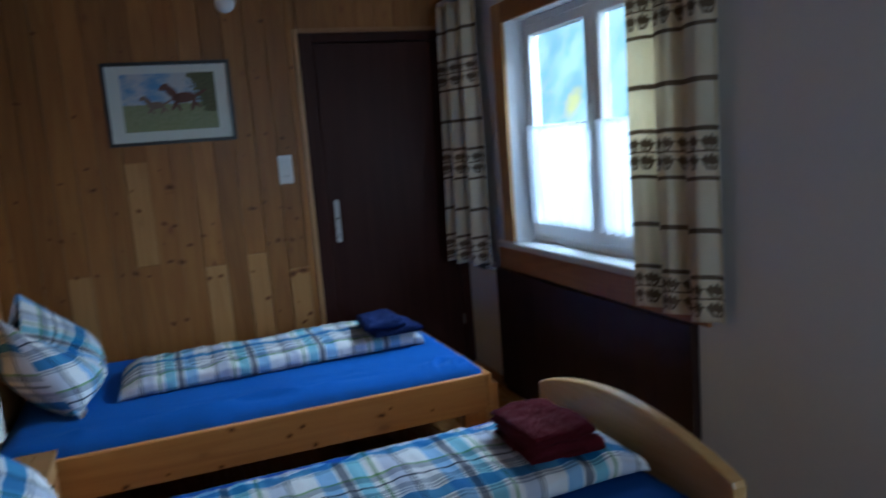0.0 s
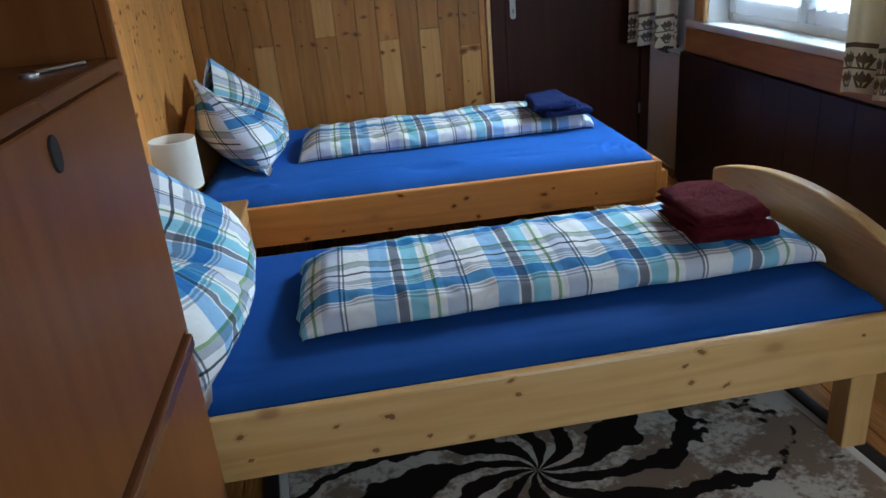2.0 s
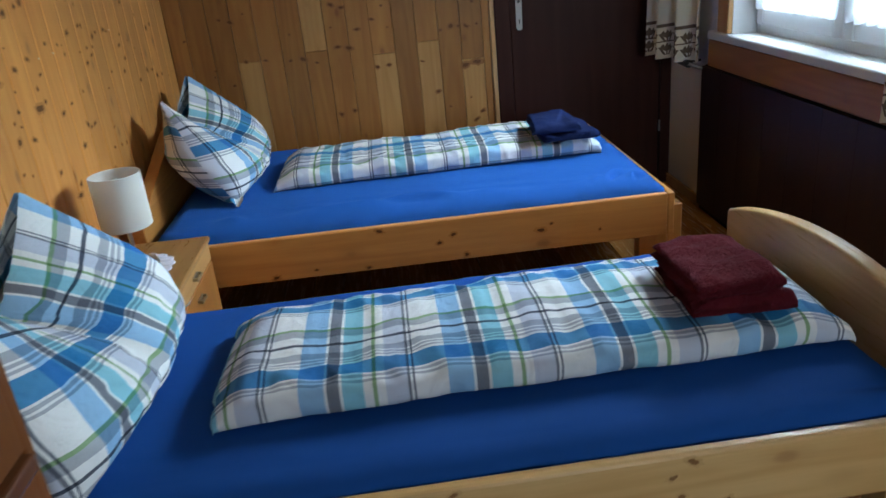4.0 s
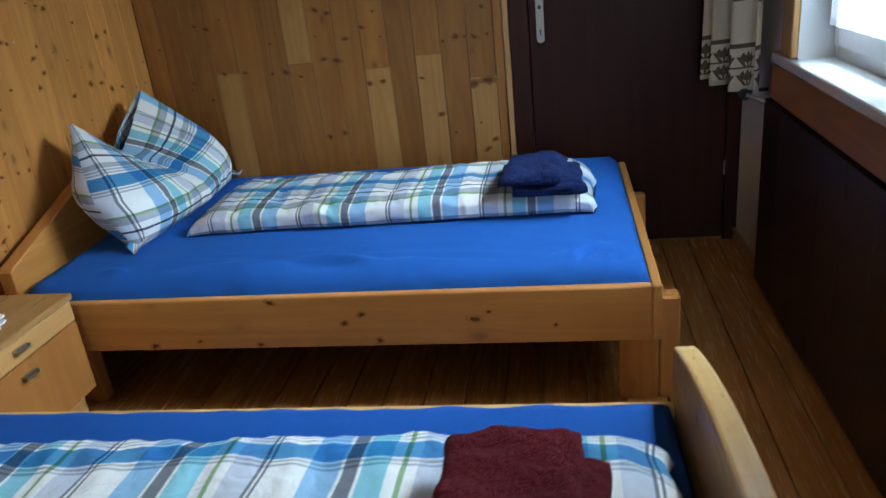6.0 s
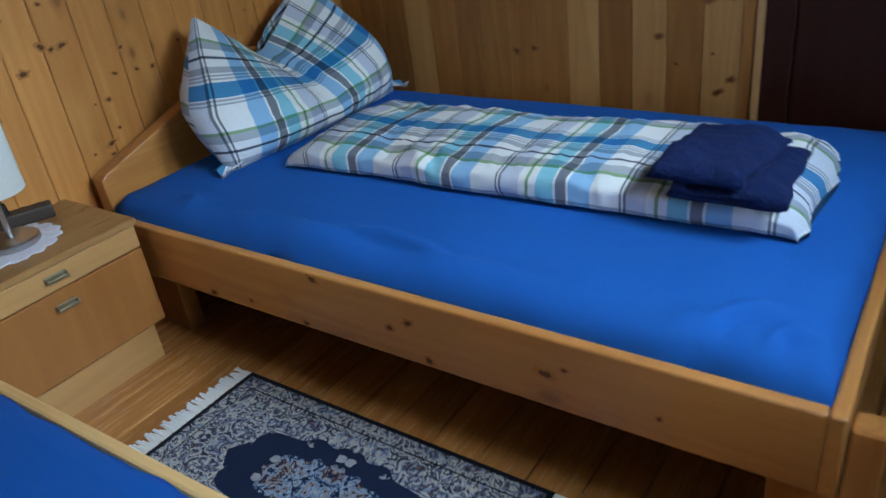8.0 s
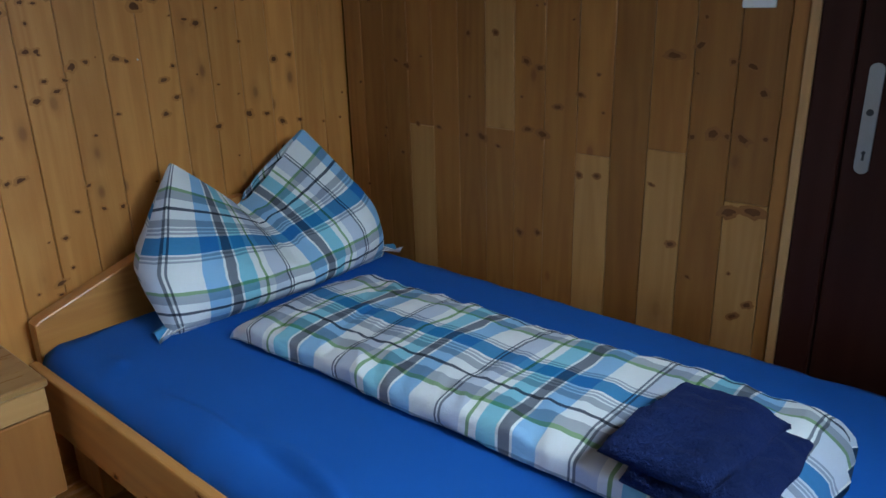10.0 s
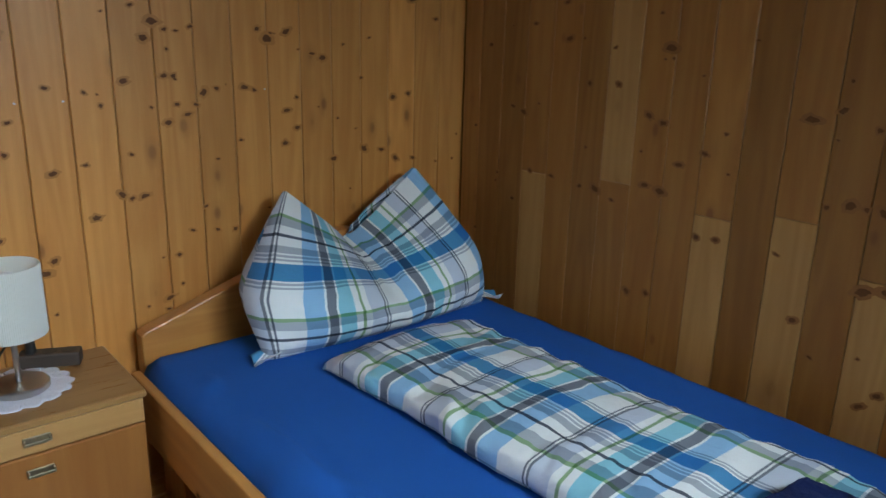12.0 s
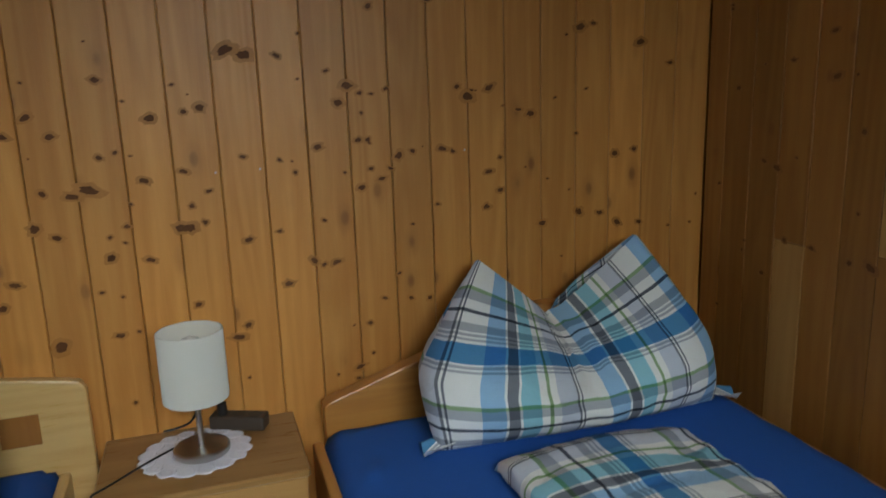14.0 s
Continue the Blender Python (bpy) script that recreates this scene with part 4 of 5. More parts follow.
for y in (-1.255, -0.36):
    part("leg", boxed(1.966, 2.081, y, y + 0.055, 0, 0.2335, 0.003), BED_PINE_Z, bed)
    part("post", boxed(2.084, 2.140, y, y + 0.058, 0, 0.334, 0.005), BED_PINE_Z, bed, "square post outside the end rail")
    part("leg", boxed(0.10, 0.26, y, y + 0.055, 0, 0.2335, 0.003), BED_PINE_Z, bed)
# plain slab, black for the shade beneath the mattress
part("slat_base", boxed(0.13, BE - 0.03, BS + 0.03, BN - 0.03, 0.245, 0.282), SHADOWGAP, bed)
mattress(0.112, BE - 0.026, BS + 0.024, BN - 0.036, 0.283, 0.474, 1, "mattress in a bright blue fitted sheet on the pine bed")
duvet(0.540, 1.925, -0.945, -0.490, 0.466, 0.088, 2, "folded plaid duvet in blue, grey and white on the blue sheet", 0.045, (-1, 1.560, 1, -0.7435))
pillow(-0.640, 0.468, 0.350, 4, "plaid pillow stood upright with a dented top against the headboard", (0.405, 0.430))
towel(1.662, 1.890, -0.955, -0.665, 0.549, 0.040, BLUE_T, 1, "folded navy blue terry towel lying on the duvet", group="navy towels")
turned(towel(1.638, 1.832, -0.955, -0.665, 0.586, 0.040, BLUE_T, 2, "folded navy blue terry towel on top of another", group="navy towels"), 1.73, -0.80, -3)

# ---- the bed nearer the room's middle ----
bed2 = thing("bed", (1.06, -2.37, 0), "pale pine single bed with an arched footboard", "bed")
N2, S2 = -1.905, -2.812
part("side_rail", boxed(0.06, 2.036, S2, S2 + 0.028, 0.250, 0.420, 0.008, 2), PALE, bed2)
part("side_rail", boxed(0.06, 2.036, N2 - 0.028, N2, 0.250, 0.420, 0.008, 2), PALE, bed2)
arch = [(-1.880, 0.150), (-1.880, 0.520)]
for i in range(25):
    t = i / 24
    y = -1.888 - 0.972 * t
    arch.append((y, 0.534 + 0.086 * math.sin(math.pi * t) ** 0.85))
arch += [(-2.867, 0.520), (-2.867, 0.150)]
part("footboard", prism(bmesh.new(), arch, "x", 2.037, 2.082, 0.007), PALE_Y, bed2, "arched pine footboard")
head2 = [(-1.845, 0.15), (-1.845, 0.630), (-1.858, 0.652)] + [(-1.88 - 0.93 * i / 16, 0.658 + 0.05 * math.sin(math.pi * i / 16)) for i in range(17)] + [(-2.83, 0.652), (-2.845, 0.630), (-2.845, 0.15)]
part("headboard", prism(bmesh.new(), head2, "x", 0.030, 0.060, 0.005), PALE_Y, bed2, "pale headboard with square insets")
for y in (-2.048, -2.73):
    part("inset", boxed(0.0605, 0.0635, y, y + 0.09, 0.505, 0.585, 0.001), OAK_DOOR, bed2, "dark square inset")
for y in (N2 - 0.10, S2 + 0.03):
    part("leg", boxed(1.965, 2.0365, y, y + 0.07, 0, 0.2495, 0.003), PALE_Z, bed2)
    part("leg", boxed(0.07, 0.14, y, y + 0.07, 0, 0.2495, 0.003), PALE_Z, bed2)
# same black slab, darkening the space under this mattress
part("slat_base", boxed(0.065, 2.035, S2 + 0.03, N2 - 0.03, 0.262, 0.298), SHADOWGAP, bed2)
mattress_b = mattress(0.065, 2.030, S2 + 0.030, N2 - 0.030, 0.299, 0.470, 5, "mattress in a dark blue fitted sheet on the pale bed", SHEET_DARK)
duvet(0.590, 1.985, -2.605, -2.165, 0.467, 0.088, 7, "folded plaid duvet in blue, grey and white on the blue sheet", 0.03, (1, 1.020, -1, -2.520))
pillow(-2.41, 0.467, 0.345, 11, "plaid pillow stood upright at the head of the pale bed", (0.41, 0.43), 1, 0.185, 0.215)
turned(towel(1.654, 1.878, -2.540, -2.268, 0.550, 0.050, RED, 3, "folded burgundy terry towel lying on the duvet", group="burgundy towels"), 1.76, -2.40, -3)
turned(towel(1.644, 1.844, -2.536, -2.272, 0.597, 0.046, RED, 4, "folded burgundy terry towel on top of another", group="burgundy towels"), 1.75, -2.40, 4)


# ---- nightstand ----
ns = thing("nightstand", (0.2, -1.61, 0), "oak veneer nightstand with a drawer and a door", "nightstand")
part("top", boxed(0.0, 0.346, -1.842, -1.358, 0.442, 0.462, 0.004), OAK_TOP, ns)
part("body", boxed(0.002, 0.318, -1.838, -1.364, 0.133, 0.4415, 0.002), OAK_DOOR, ns)
part("plinth", boxed(0.012, 0.296, -1.828, -1.386, 0.0, 0.132), OAK_X, ns)
dr = part("drawer_front", boxed(0.319, 0.337, -1.837, -1.365, 0.374, 0.438, 0.003), OAK_X, ns)
nd = part("door", boxed(0.319, 0.337, -1.837, -1.365, 0.136, 0.370, 0.003), OAK_DOOR, ns)


def pull(z, parent):
    bm = boxed(0.3375, 0.343, -1.640, -1.580, z - 0.008, z + 0.008, 0.002)
    box(bm, 0.343, 0.355, -1.640, -1.634, z - 0.006, z + 0.005, 0.0015)
    box(bm, 0.343, 0.355, -1.586, -1.580, z - 0.006, z + 0.005, 0.0015)
    box(bm, 0.350, 0.356, -1.640, -1.580, z - 0.008, z - 0.001, 0.0015)
    part("handle", bm, BRASS, parent, "small aged metal pull")


pull(0.412, dr)
pull(0.330, nd)

LX, LY = 0.165, -1.602
lamp = thing("table_lamp", (LX, LY, 0.465), "small lamp with a white pleated shade on a steel foot", "lamp")
part("foot", lathe(bmesh.new(), [(0.001, 0.4665), (0.066, 0.4665), (0.068, 0.469), (0.068, 0.481), (0.064, 0.485), (0.001, 0.4865)], LX, LY, 48), STEEL, lamp, smooth=True)
part("stem", cyl(bmesh.new(), (LX, LY, 0.485), (LX, LY, 0.68), 0.007), STEEL, lamp, smooth=True)
bm = bmesh.new()
pl = 220
rings = []
for z, r in ((0.610, 0.077), (0.612, 0.0782), (0.783, 0.0782), (0.785, 0.077)):
    rings.append([bm.verts.new((LX + (r + (0.0006 if i % 2 else -0.0005)) * math.cos(2 * math.pi * i / pl), LY + (r + (0.0006 if i % 2 else -0.0005)) * math.sin(2 * math.pi * i / pl), z)) for i in range(pl)])
for a, b in zip(rings, rings[1:]):
    for i in range(pl):
        bm.faces.new((a[i], a[(i + 1) % pl], b[(i + 1) % pl], b[i]))
sh = part("shade", bm, SHADE, lamp, "white pleated paper shade")
so = sh.modifiers.new("thickness", "SOLIDIFY")
so.thickness = 0.0018
part("bulb", lathe(bmesh.new(), [(0.012, 0.672), (0.013, 0.697), (0.026, 0.722), (0.030, 0.740), (0.022, 0.762), (0.001, 0.770)], LX, LY, 24), PLASTIC, lamp, smooth="all")

# crocheted doily with scalloped edge and raised rosettes
bm = bmesh.new()
n, prev = 120, None
DX, DY = 0.156, -1.618
for ri, (r, z) in enumerate(((0.002, 0.4632), (0.075, 0.4634), (0.105, 0.4644), (0.128, 0.4646))):
    ring = []
    for i in range(n):
        a = 2 * math.pi * i / n
        rr = r + (0.012 * abs(math.sin(a * 8)) if ri == 3 else 0)
        ring.append(bm.verts.new((DX + 0.92 * rr * math.cos(a), DY + rr * math.sin(a), z + (0.0012 * math.sin(a * 24) if ri >= 2 else 0))))
    if prev:
        for i in range(n):
            bm.faces.new((prev[i], prev[(i + 1) % n], ring[(i + 1) % n], ring[i]))
    prev = ring
doily = solid("doily", bm, LACE, "round white crocheted doily under the lamp", "doily", smooth=True)
sd = doily.modifiers.new("thickness", "SOLIDIFY")
sd.thickness = 0.001
for k in range(16):
    a = 2 * math.pi * (k + 0.5) / 16
    part("rosette", lathe(bmesh.new(), [(0.004, 0.4660), (0.010, 0.4672), (0.015, 0.4658), (0.019, 0.4670), (0.022, 0.4650)], DX + 0.92 * 0.116 * math.cos(a), DY + 0.116 * math.sin(a), 14), LACE, doily, smooth=True)

strip = thing("power_strip", (0.045, -1.505, 0.462), "dark brown socket strip lying askew by the wall", "power strip")
part("body", boxed(0.020, 0.070, -1.580, -1.430, 0.4625, 0.502, 0.006, 2), BROWN_PL, strip)
for y in (-1.550, -1.505, -1.460):
    part("socket_well", cyl(bmesh.new(), (0.045, y, 0.5015), (0.045, y, 0.5032), 0.018), BLACK, strip, smooth=True)
part("plug", box(cyl(bmesh.new(), (0.045, -1.550, 0.5035), (0.045, -1.550, 0.531), 0.014, 0.012), 0.040, 0.050, -1.555, -1.545, 0.5305, 0.546, 0.002), BLACK, strip, smooth=True)
strip.matrix_basis = Matrix.Translation((0.052, -1.505, 0.462)) @ Matrix.Rotation(radians(-24), 4, "Z")
tube("lamp_cable", [(0.130, -1.660, 0.474), (0.155, -1.700, 0.471), (0.215, -1.765, 0.468), (0.262, -1.812, 0.466), (0.285, -1.838, 0.466), (0.290, -1.846, 0.463), (0.292, -1.850, 0.42), (0.30, -1.850, 0.30)], 0.0028, BLACK, None, "thin dark lamp cable trailing over the nightstand", "cable")
tube("cable", [(0.030, -1.550, 0.545), (0.020, -1.575, 0.560), (0.010, -1.610, 0.51), (0.008, -1.635, 0.468), (0.010, -1.70, 0.466)], 0.003, BLACK, None, "dark flex from the plug along the wall", "cable")

# ---- runner between the beds ----
runner = thing("runner_rug", (1.11, -1.56, 0), "small dark blue oriental runner with white fringes", "rug")
bm = bmesh.new()
uvl = bm.loops.layers.uv.verify()
RX0, RX1, RY0, RY1 = 0.622, 1.575, -1.83, -1.330
box(bm, RX0, RX1, RY0, RY1, 0.0, 0.008, 0.002)
for f in bm.faces:
    for lp in f.loops:
        lp[uvl].uv = (lp.vert.co.x - (RX0 + RX1) / 2, lp.vert.co.y - (RY0 + RY1) / 2)
part("carpet", bm, RUG, runner)
rnd = random.Random(5)
for x, sx in ((RX0, -1), (RX1, 1)):
    bm = bmesh.new()
    for i in range(96):
        y = RY0 + 0.005 + (RY1 - RY0 - 0.010) * i / 95
        clump = round(i / 5) * 5 - i
        dy, ln = 0.0022 * clump + rnd.uniform(-0.006, 0.006), rnd.uniform(0.050, 0.070) - 0.003 * abs(clump)
        pts = [(x, y), (x + sx * ln * 0.5, y + dy * 0.3), (x + sx * ln, y + dy)]
        w = 0.0050
        vs = []
        for k, (px, py) in enumerate(pts):
            z = 0.006 - 0.0015 * k + rnd.uniform(0, 0.005)
            vs.append([bm.verts.new((px, py - w, z - 0.002)), bm.verts.new((px, py, z + 0.001)), bm.verts.new((px, py + w, z - 0.002))])
        for a, b in zip(vs, vs[1:]):
            bm.faces.new((a[0], a[1], b[1], b[0]))
            bm.faces.new((a[1], a[2], b[2], b[1]))
    part("fringe", bm, FRINGE, runner, "knotted white cotton fringe", smooth=True)

rug2 = thing("area_rug", (1.165, -2.66, 0), "large beige rug with dark brown fanning strokes and a black border", "rug")
part("carpet", boxed(0.505, 1.970, -4.40, -2.10, 0.0, 0.010, 0.002), FAN_RUG, rug2)
bb = bmesh.new()
for a in ((1.996, 2.040, -4.47, -2.03), (0.435, 0.479, -4.47, -2.03), (0.479, 1.996, -2.074, -2.03), (0.479, 1.996, -4.47, -4.426)):
    box(bb, *a, 0.0, 0.0105, 0.002)
part("border", bb, BLACK, rug2, "black woven border")
bb = bmesh.new()
for a in ((1.971, 1.995, -4.425, -2.075), (0.480, 0.504, -4.425, -2.075), (0.504, 1.971, -2.099, -2.075), (0.504, 1.971, -4.425, -4.401)):
    box(bb, *a, 0.0, 0.0102, 0.002)
part("edge_strip", bb, FRINGE, rug2, "narrow white guard stripe")
rug2.matrix_basis = Matrix.Translation((1.165, -2.66, 0)) @ Matrix.Rotation(radians(5.0), 4, "Z")

# ---- cabinet with an open shelf and a drop front ----
cab = thing("cabinet", (0.24, -3.6, 0), "tall reddish-brown cabinet with an open shelf above a flap", "cabinet")
CX, CN, CS = 0.420, -2.893, -4.27
part("side", boxed(0.0, CX - 0.020, CN - 0.020, CN, 0.0, 1.72, 0.002), MAHOG, cab)
part("side", boxed(0.0, CX - 0.020, CS, CS + 0.020, 0.0, 1.72, 0.002), MAHOG, cab)
part("back", boxed(0.0, 0.012, CS + 0.021, CN - 0.021, 0.02, 1.70), MAHOG, cab)
part("top", boxed(0.0, CX, CS - 0.004, CN + 0.001, 1.721, 1.745, 0.003), MAHOG_Y, cab)
part("front_stile", boxed(CX - 0.0195, CX, CN - 0.022, CN, 0.0, 1.72, 0.002), MAHOG, cab)
part("front_stile", boxed(CX - 0.0195, CX, CS, CS + 0.022, 0.0, 1.72, 0.002), MAHOG, cab)
part("shelf", boxed(0.013, CX, CS + 0.0225, CN - 0.0225, 1.188, 1.212, 0.003), MAHOG_Y, cab)
# upper shelf in pale pine: its lit look is put into the colour
part("shelf", boxed(0.013, CX, CS + 0.0225, CN - 0.0225, 1.508, 1.534, 0.003), TRIM_PINE, cab)
flap = part("flap", boxed(CX - 0.018, CX + 0.002, CS + 0.023, CN - 0.0225, 0.696, 1.185, 0.003), MAHOG, cab)
esc = bmesh.new()
prism(esc, [(-3.290 + 0.015 * math.cos(a), 1.143 + 0.024 * math.sin(a)) for a in [i * math.pi / 12 for i in range(24)]], "x", CX + 0.002, CX + 0.006, 0.001)
part("escutcheon", esc, SHADOWGAP, flap, "oval dark key escutcheon")
part("moulding", boxed(CX - 0.018, CX + 0.014, CS + 0.023, CN - 0.0225, 0.658, 0.690, 0.006, 2), MAHOG_Y, cab)
part("door", boxed(CX - 0.018, CX + 0.002, -3.60, CN - 0.0225, 0.06, 0.654, 0.003), MAHOG, cab)
part("door", boxed(CX - 0.018, CX + 0.002, CS + 0.023, -3.604, 0.06, 0.654, 0.003), MAHOG, cab)
part("bottom", boxed(0.013, CX - 0.0185, CS + 0.021, CN - 0.021, 0.04, 0.060), MAHOG, cab)
key = thing("key", (0.36, -3.04, 1.212), "small metal key lying on the cabinet shelf", "key")
part("bow", lathe(bmesh.new(), [(0.005, 1.2125), (0.014, 1.2125), (0.014, 1.2155), (0.005, 1.2155), (0.005, 1.2125)], 0.332, -3.066, 16), STEEL, key)
part("shaft", cyl(bmesh.new(), (0.338, -3.056, 1.2155), (0.388, -2.985, 1.2155), 0.0028, n=10), STEEL, key, smooth=True)

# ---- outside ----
# backdrop that glows by itself: daylight and haze are in its colour
HILL = Mat("far_hillside_glow", 1.0, spec=0.0)
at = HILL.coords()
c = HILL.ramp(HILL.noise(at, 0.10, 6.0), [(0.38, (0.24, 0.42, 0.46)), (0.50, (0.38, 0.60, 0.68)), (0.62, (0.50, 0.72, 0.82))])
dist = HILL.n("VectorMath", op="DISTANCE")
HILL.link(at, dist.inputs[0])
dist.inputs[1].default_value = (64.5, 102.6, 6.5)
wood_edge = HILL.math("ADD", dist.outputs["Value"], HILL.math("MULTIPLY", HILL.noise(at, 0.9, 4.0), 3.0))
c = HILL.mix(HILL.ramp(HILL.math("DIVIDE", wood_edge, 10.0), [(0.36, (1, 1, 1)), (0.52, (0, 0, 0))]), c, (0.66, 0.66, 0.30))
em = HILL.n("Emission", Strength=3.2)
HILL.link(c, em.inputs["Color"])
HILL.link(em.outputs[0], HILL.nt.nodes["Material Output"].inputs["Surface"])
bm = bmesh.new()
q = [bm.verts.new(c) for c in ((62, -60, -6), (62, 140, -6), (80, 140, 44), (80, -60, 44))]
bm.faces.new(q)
solid("backdrop", bm, HILL.mat, "glowing backdrop of a hazy wooded hillside far beyond the window", "hillside", "structure")
ground = solid("ground", boxed(-300, 300, -300, 300, -3.3, -3.0), plain("meadow", (0.07, 0.11, 0.035), 0.95, grain=2.0, amount=0.5), "meadow below the house", "meadow", "structure")
# ---- boards of walls and floor ----
rnd = random.Random(21)


def board(parent, name, material, *a):
    return part(name, boxed(*a, 0.0029 if parent == wall_west else 0.0024), material, parent)


y = NY - 0.002
i = 0
while y > SY:
    w = 0.1125 if i else 0.117
    board(wall_west, "board", WALL_PINE, -0.0195, 0.0, max(y - w, SY) + 0.0009, y - 0.0009, 0.0, TOP)
    y -= w
    i += 1
edges = [0.0005] + [0.088 + 0.1135 * k for k in range(14)] + [1.6035]
splits = {3: (0.0, 0.886), 6: (0.907, 1.452), 9: (0.0, 0.861), 11: (0.0, 0.900), 13: (0.0, 0.79)}
for k, (xa, xb) in enumerate(zip(edges, edges[1:])):
    if k in splits:
        za, zb = splits[k]
        if za > 0:
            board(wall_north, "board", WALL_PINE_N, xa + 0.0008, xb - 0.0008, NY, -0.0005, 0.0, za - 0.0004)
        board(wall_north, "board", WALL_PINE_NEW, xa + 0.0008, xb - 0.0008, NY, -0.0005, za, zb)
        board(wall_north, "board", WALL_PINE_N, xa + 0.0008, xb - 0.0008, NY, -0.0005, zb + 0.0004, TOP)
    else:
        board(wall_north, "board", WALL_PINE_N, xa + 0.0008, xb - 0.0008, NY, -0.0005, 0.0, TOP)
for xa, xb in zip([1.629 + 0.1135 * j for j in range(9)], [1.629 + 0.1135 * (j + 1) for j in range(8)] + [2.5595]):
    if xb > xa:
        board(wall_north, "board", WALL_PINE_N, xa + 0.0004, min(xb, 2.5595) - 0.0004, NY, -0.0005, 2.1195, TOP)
x = 0.001
while x < EX:
    w = rnd.choice((0.118, 0.124, 0.130))
    cut = rnd.uniform(-4.2, -1.9)
    for ya, yb in ((SY, cut), (cut, -0.0005)):
        part("plank", boxed(x + 0.0018, min(x + w, EX) - 0.0018, ya + 0.001, yb - 0.001, -0.029, 0.0, 0.0027), FLOOR_PINE, floor)
    x += w


# ---- the larger knots of the boards ----
def knots(name, spots, material, wall_axis, parent, seed, halo, face=NY):
    """Hard dark knots, a hair proud of the boards, each an uneven oval."""
    rk = random.Random(seed)
    for p, z, s in spots:
        bm = bmesh.new()
        r0 = 0.0070 * s * rk.uniform(0.8, 1.15)
        e, tilt = rk.uniform(1.0, 2.1), rk.uniform(-0.45, 0.45)
        n, ring, rim, out = 14, [], [], []
        for i in range(n):
            a = 2 * math.pi * i / n
            r = r0 * (1 + 0.26 * rk.uniform(-1, 1))
            u, w = r * math.cos(a) * e, r * math.sin(a)
            u, w = u * math.cos(tilt) - w * math.sin(tilt), u * math.sin(tilt) + w * math.cos(tilt)
            for k, lst, d in ((1.9, out, 0.0001), (1.0, rim, 0.0005), (0.72, ring, 0.0008)):
                q = (d, p + k * u, z + k * w) if wall_axis == "x" else (p + k * u, face - d, z + k * w)
                lst.append(bm.verts.new(q))
        bm.faces.new(ring)
        for i in range(n):
            bm.faces.new((rim[i], rim[(i + 1) % n], ring[(i + 1) % n], ring[i]))
            bm.faces.new((out[i], out[(i + 1) % n], rim[(i + 1) % n], rim[i])).material_index = 1
        part(name, bm, material, parent).data.materials.append(halo)


KNOT = plain("knot_wood", (0.125, 0.047, 0.016), 0.6, grain=300.0, amount=0.5, bump=0.05, spec=0.15)
WEST_HIGH = [(-0.423, 1.501, 0.8), (-0.465, 1.492, 1.1), (-0.266, 1.447, 1.1), (-1.453, 1.443, 1.2), (-1.408, 1.432, 1.6), (-1.327, 1.428, 0.9), (-1.204, 1.387, 0.6), (-0.162, 1.385, 0.9), (-1.757, 1.38, 1.0), (-1.152, 1.348, 1.3), (-1.046, 1.337, 0.6), (-0.845, 1.335, 0.7), (-0.75, 1.33, 0.9), (-1.118, 1.328, 0.6), (-1.087, 1.325, 0.6), (-0.814, 1.309, 1.4), (-1.178, 1.305, 1.2), (-1.525, 1.305, 1.1), (-1.564, 1.298, 1.0), (-1.916, 1.298, 1.2), (-0.546, 1.295, 0.6), (-1.644, 1.286, 1.2), (-1.116, 1.276, 0.7), (-0.661, 1.266, 0.6), (-1.974, 1.256, 0.9), (-0.624, 1.254, 1.2), (-1.871, 1.251, 1.0), (-1.732, 1.206, 0.7), (-1.129, 1.205, 0.8), (-1.102, 1.204, 0.8), (-1.769, 1.196, 0.7), (-1.239, 1.192, 1.0), (-0.477, 1.19, 0.6)]
WEST_MID = [(-1.433, 1.178, 0.6), (-0.893, 1.168, 1.0), (-0.979, 1.167, 1.0), (-1.34, 1.165, 0.6), (-0.862, 1.159, 0.9), (-1.019, 1.156, 1.1), (-1.58, 1.15, 0.7), (-0.719, 1.134, 0.6), (-0.28, 1.133, 0.9), (-1.675, 1.133, 1.0), (-1.301, 1.129, 0.6), (-1.097, 1.126, 0.7), (-0.346, 1.123, 1.2), (-1.803, 1.119, 1.3), (-1.904, 1.116, 1.1), (-1.842, 1.105, 1.2), (-1.069, 1.097, 0.8), (-1.523, 1.096, 0.8), (-0.755, 1.095, 0.7), (-1.125, 1.076, 0.9), (-1.568, 1.061, 0.7), (-0.719, 1.04, 1.0), (-1.931, 1.034, 1.3), (-1.726, 1.022, 0.8), (-1.54, 1.017, 0.7), (-0.911, 1.013, 0.6), (-1.887, 1.007, 0.9), (-1.601, 1.006, 1.4), (-1.581, 1.005, 1.2), (-1.768, 0.998, 0.7), (-1.232, 0.995, 0.6), (-0.764, 0.994, 0.9), (-1.354, 0.976, 0.6)]
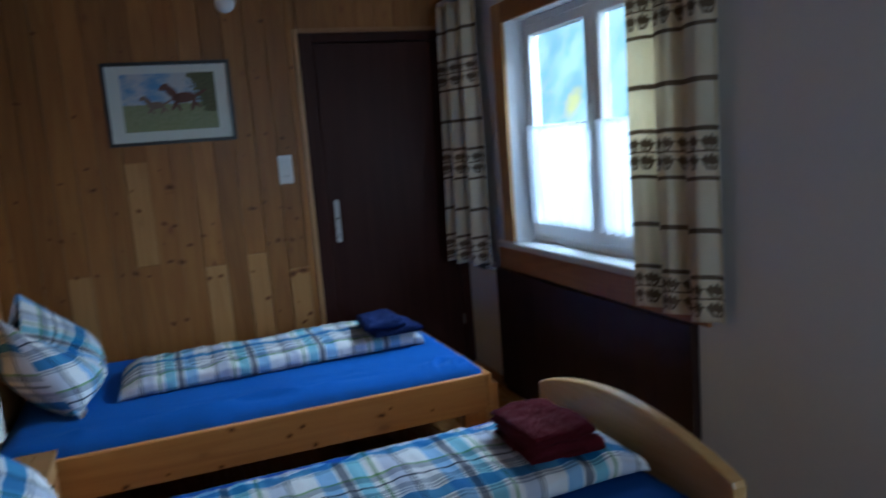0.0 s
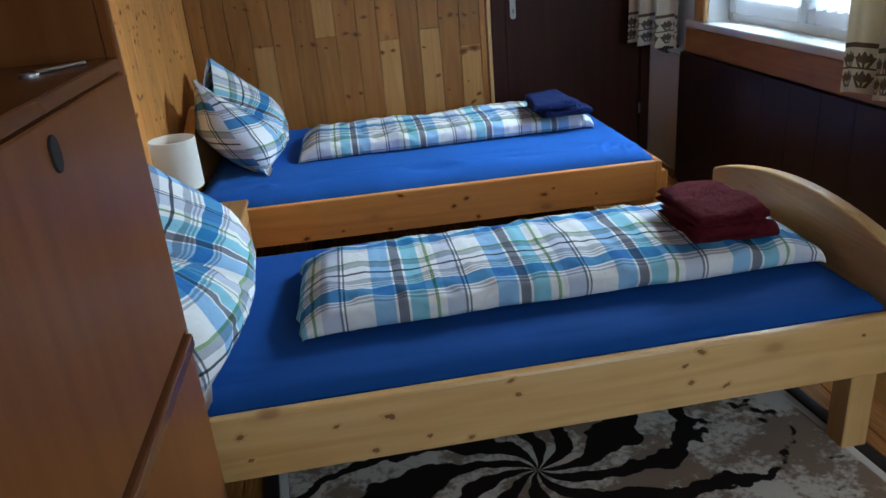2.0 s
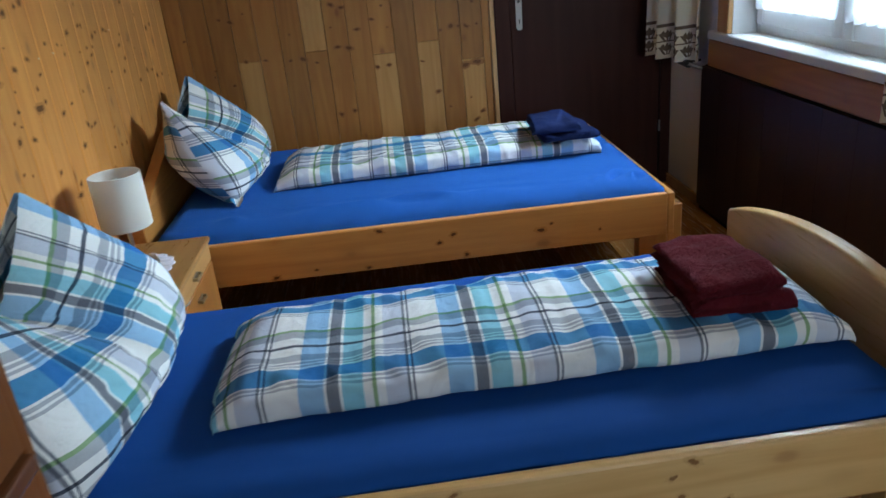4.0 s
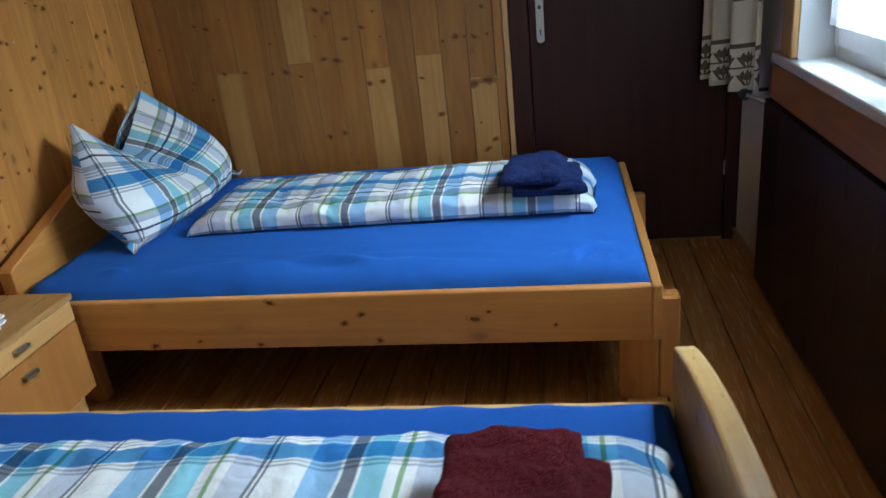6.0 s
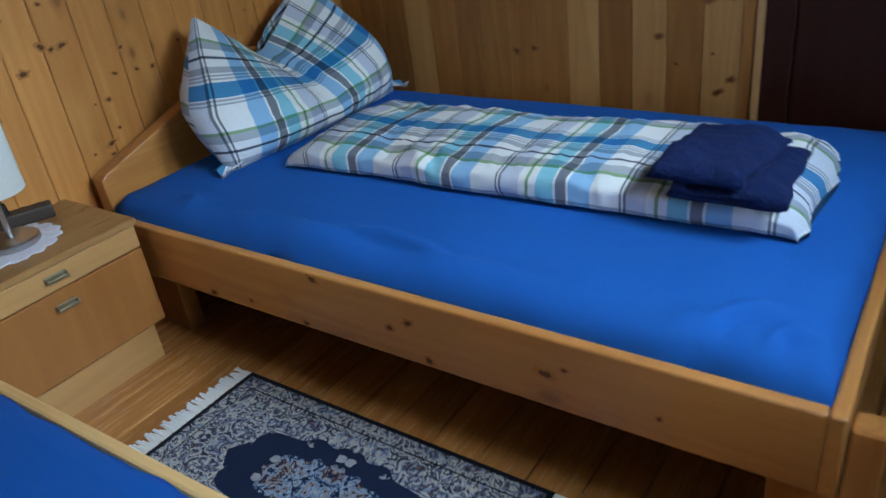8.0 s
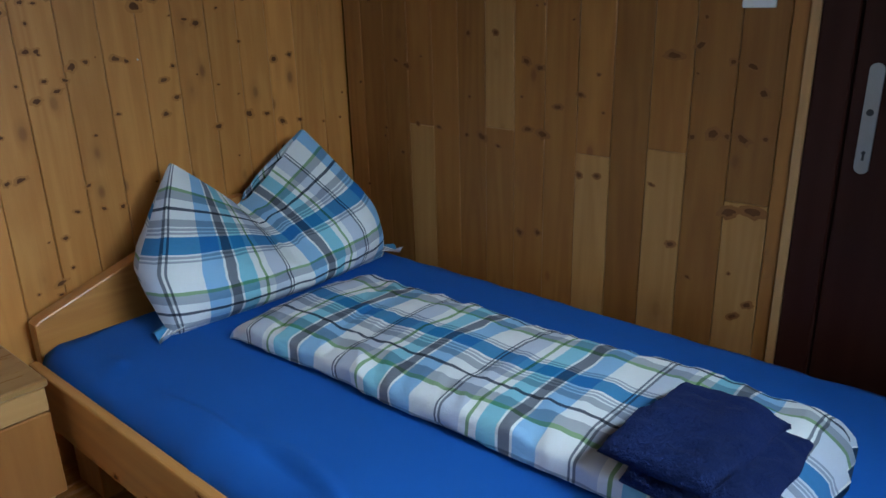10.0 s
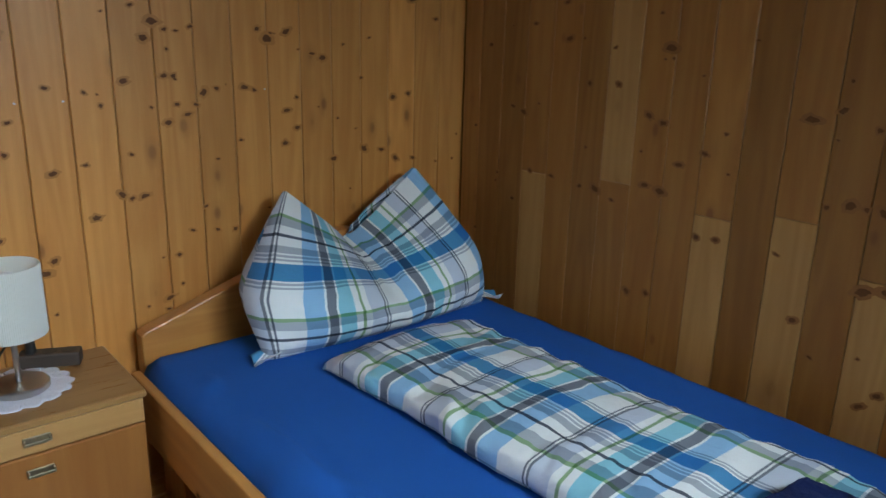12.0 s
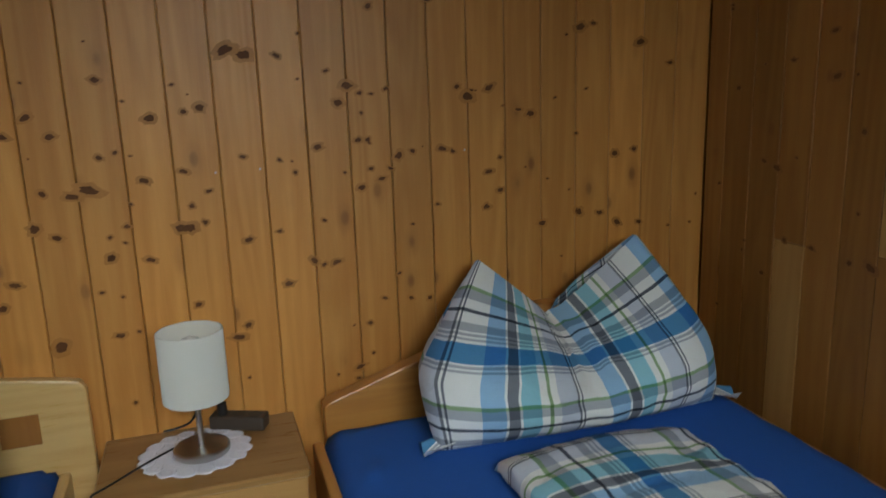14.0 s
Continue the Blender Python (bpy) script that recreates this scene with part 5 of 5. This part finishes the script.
WEST_LOW = [(-0.986, 0.963, 0.6), (-1.434, 0.961, 0.9), (-0.468, 0.955, 1.3), (-1.771, 0.947, 0.9), (-0.395, 0.946, 0.9), (-1.771, 0.946, 1.0), (-1.679, 0.931, 0.8), (-0.587, 0.93, 1.2), (-0.334, 0.911, 1.3), (-0.256, 0.906, 0.8), (-1.992, 0.9, 0.9), (-1.267, 0.886, 1.0), (-1.207, 0.876, 1.0), (-1.242, 0.873, 0.8), (-2.026, 0.845, 1.0), (-1.756, 0.843, 0.6), (-1.34, 0.83, 1.0), (-1.032, 0.825, 0.6), (-1.577, 0.801, 0.8), (-1.076, 0.757, 0.7), (-1.0, 0.749, 0.7), (-1.728, 0.747, 0.7), (-0.944, 0.743, 0.7), (-1.773, 0.742, 1.0), (-1.911, 0.732, 1.6), (-1.457, 0.728, 1.2), (-1.484, 0.697, 1.4), (-1.123, 0.69, 0.8), (-1.118, 0.599, 0.7), (-1.158, 0.564, 0.8), (-1.759, 0.556, 0.8), (-1.223, 0.549, 0.6), (-1.166, 0.53, 0.6)]
NORTH_HIGH = [(1.442, 2.165, 1.1), (0.326, 2.122, 1.1), (1.578, 1.912, 0.8), (1.387, 1.865, 0.9), (0.207, 1.786, 1.3), (0.454, 1.708, 0.8), (1.399, 1.56, 1.0), (1.307, 1.557, 0.9), (1.489, 1.529, 1.0), (0.495, 1.332, 1.0), (0.865, 1.313, 1.1), (0.139, 1.304, 0.9), (0.699, 1.203, 1.0), (0.589, 1.2, 1.0), (1.351, 1.183, 1.0), (1.281, 1.155, 1.2), (1.438, 1.145, 0.8), (1.487, 1.136, 0.9), (0.815, 1.121, 0.9), (0.864, 1.104, 0.8), (0.26, 1.102, 0.7), (0.312, 1.087, 1.2), (1.52, 1.072, 0.9), (1.007, 1.035, 0.8)]
NORTH_LOW = [(0.591, 1.0, 0.7), (0.929, 0.992, 1.0), (1.403, 0.962, 1.6), (1.537, 0.961, 0.8), (1.441, 0.959, 1.0), (1.481, 0.956, 1.1), (1.35, 0.948, 1.1), (0.823, 0.917, 0.9), (0.876, 0.907, 1.8), (0.356, 0.891, 0.8), (0.454, 0.887, 0.8), (0.64, 0.875, 1.1), (0.578, 0.873, 1.0), (1.07, 0.803, 0.8), (1.011, 0.798, 1.0), (0.277, 0.78, 1.0), (1.526, 0.773, 1.5), (1.465, 0.76, 1.6), (1.312, 0.64, 1.1), (0.866, 0.587, 0.9), (0.796, 0.575, 1.0), (1.538, 0.514, 0.8), (1.503, 0.472, 0.8)]
HALO = plain("knot_rim", (0.42, 0.170, 0.040), 0.5, grain=200.0, amount=0.35, bump=0.05, spec=0.3)
# rims toned to the dimmed north boards
HALO_N = plain("knot_rim_old_dimmed", (0.24, 0.098, 0.025), 0.5, grain=200.0, amount=0.35, bump=0.05, spec=0.3)
HALO_PALE = plain("knot_rim_pale", (0.59, 0.36, 0.145), 0.5, grain=200.0, amount=0.3, bump=0.05, spec=0.3)
rk = random.Random(77)
PINS_W = [(rk.uniform(-2.1, -0.05), rk.uniform(1.52, 2.25), rk.uniform(0.4, 1.3)) for _ in range(34)]
PINS_W += [(rk.uniform(-2.1, -0.05), rk.uniform(0.50, 1.5), rk.uniform(0.25, 0.5)) for _ in range(40)]
PINS_N = [(rk.uniform(0.06, 1.56), rk.uniform(0.50, 2.25), rk.uniform(0.30, 0.70)) for _ in range(45)]
knots("knot", WEST_HIGH + WEST_MID + WEST_LOW + PINS_W, KNOT, "x", wall_west, 3, HALO)
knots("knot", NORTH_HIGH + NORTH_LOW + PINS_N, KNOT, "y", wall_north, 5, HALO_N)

RAIL_KNOTS = [(0.952, 0.387, 1.0), (1.171, 0.314, 1.0), (1.272, 0.253, 1.2), (1.561, 0.316, 1.0), (1.227, 0.341, 0.9), (0.897, 0.248, 0.9), (0.547, 0.250, 1.0), (0.701, 0.263, 0.7), (1.602, 0.339, 0.7), (1.789, 0.292, 0.6)]
PALE_KNOTS = [(1.082, 0.365, 0.9), (1.066, 0.405, 0.9), (1.491, 0.369, 0.9), (1.508, 0.319, 1.1), (1.60, 0.295, 0.8), (0.448, 0.369, 1.0), (0.462, 0.304, 0.7), (0.66, 0.357, 0.7), (0.74, 0.275, 1.0), (0.783, 0.361, 1.2), (0.966, 0.268, 0.8), (0.868, 0.291, 0.7), (1.53, 0.40, 1.0), (1.952, 0.375, 0.8)]
KNOT_PALE = plain("pale_knot_wood", (0.26, 0.125, 0.045), 0.6, grain=300.0, amount=0.5, bump=0.05, spec=0.2)
knots("knot", RAIL_KNOTS, KNOT, "y", bed, 8, HALO, BS)
knots("knot", PALE_KNOTS, KNOT_PALE, "y", bed2, 9, HALO_PALE, S2)

for y, z in ((-0.827, 1.161), (-1.391, 1.144), (-1.502, 1.142)):
    part("nail", cyl(bmesh.new(), (-0.004, y, z), (0.002, y, z), 0.0028, n=10), STEEL, wall_west, "bright nail head", smooth=True)

# the pale bed stands a little askew
bed2.matrix_basis = Matrix.Translation(bed2.matrix_basis.translation) @ Matrix.Rotation(radians(1.0), 4, "Z")
turned(mattress_b, 1.06, -2.37, 1.0)
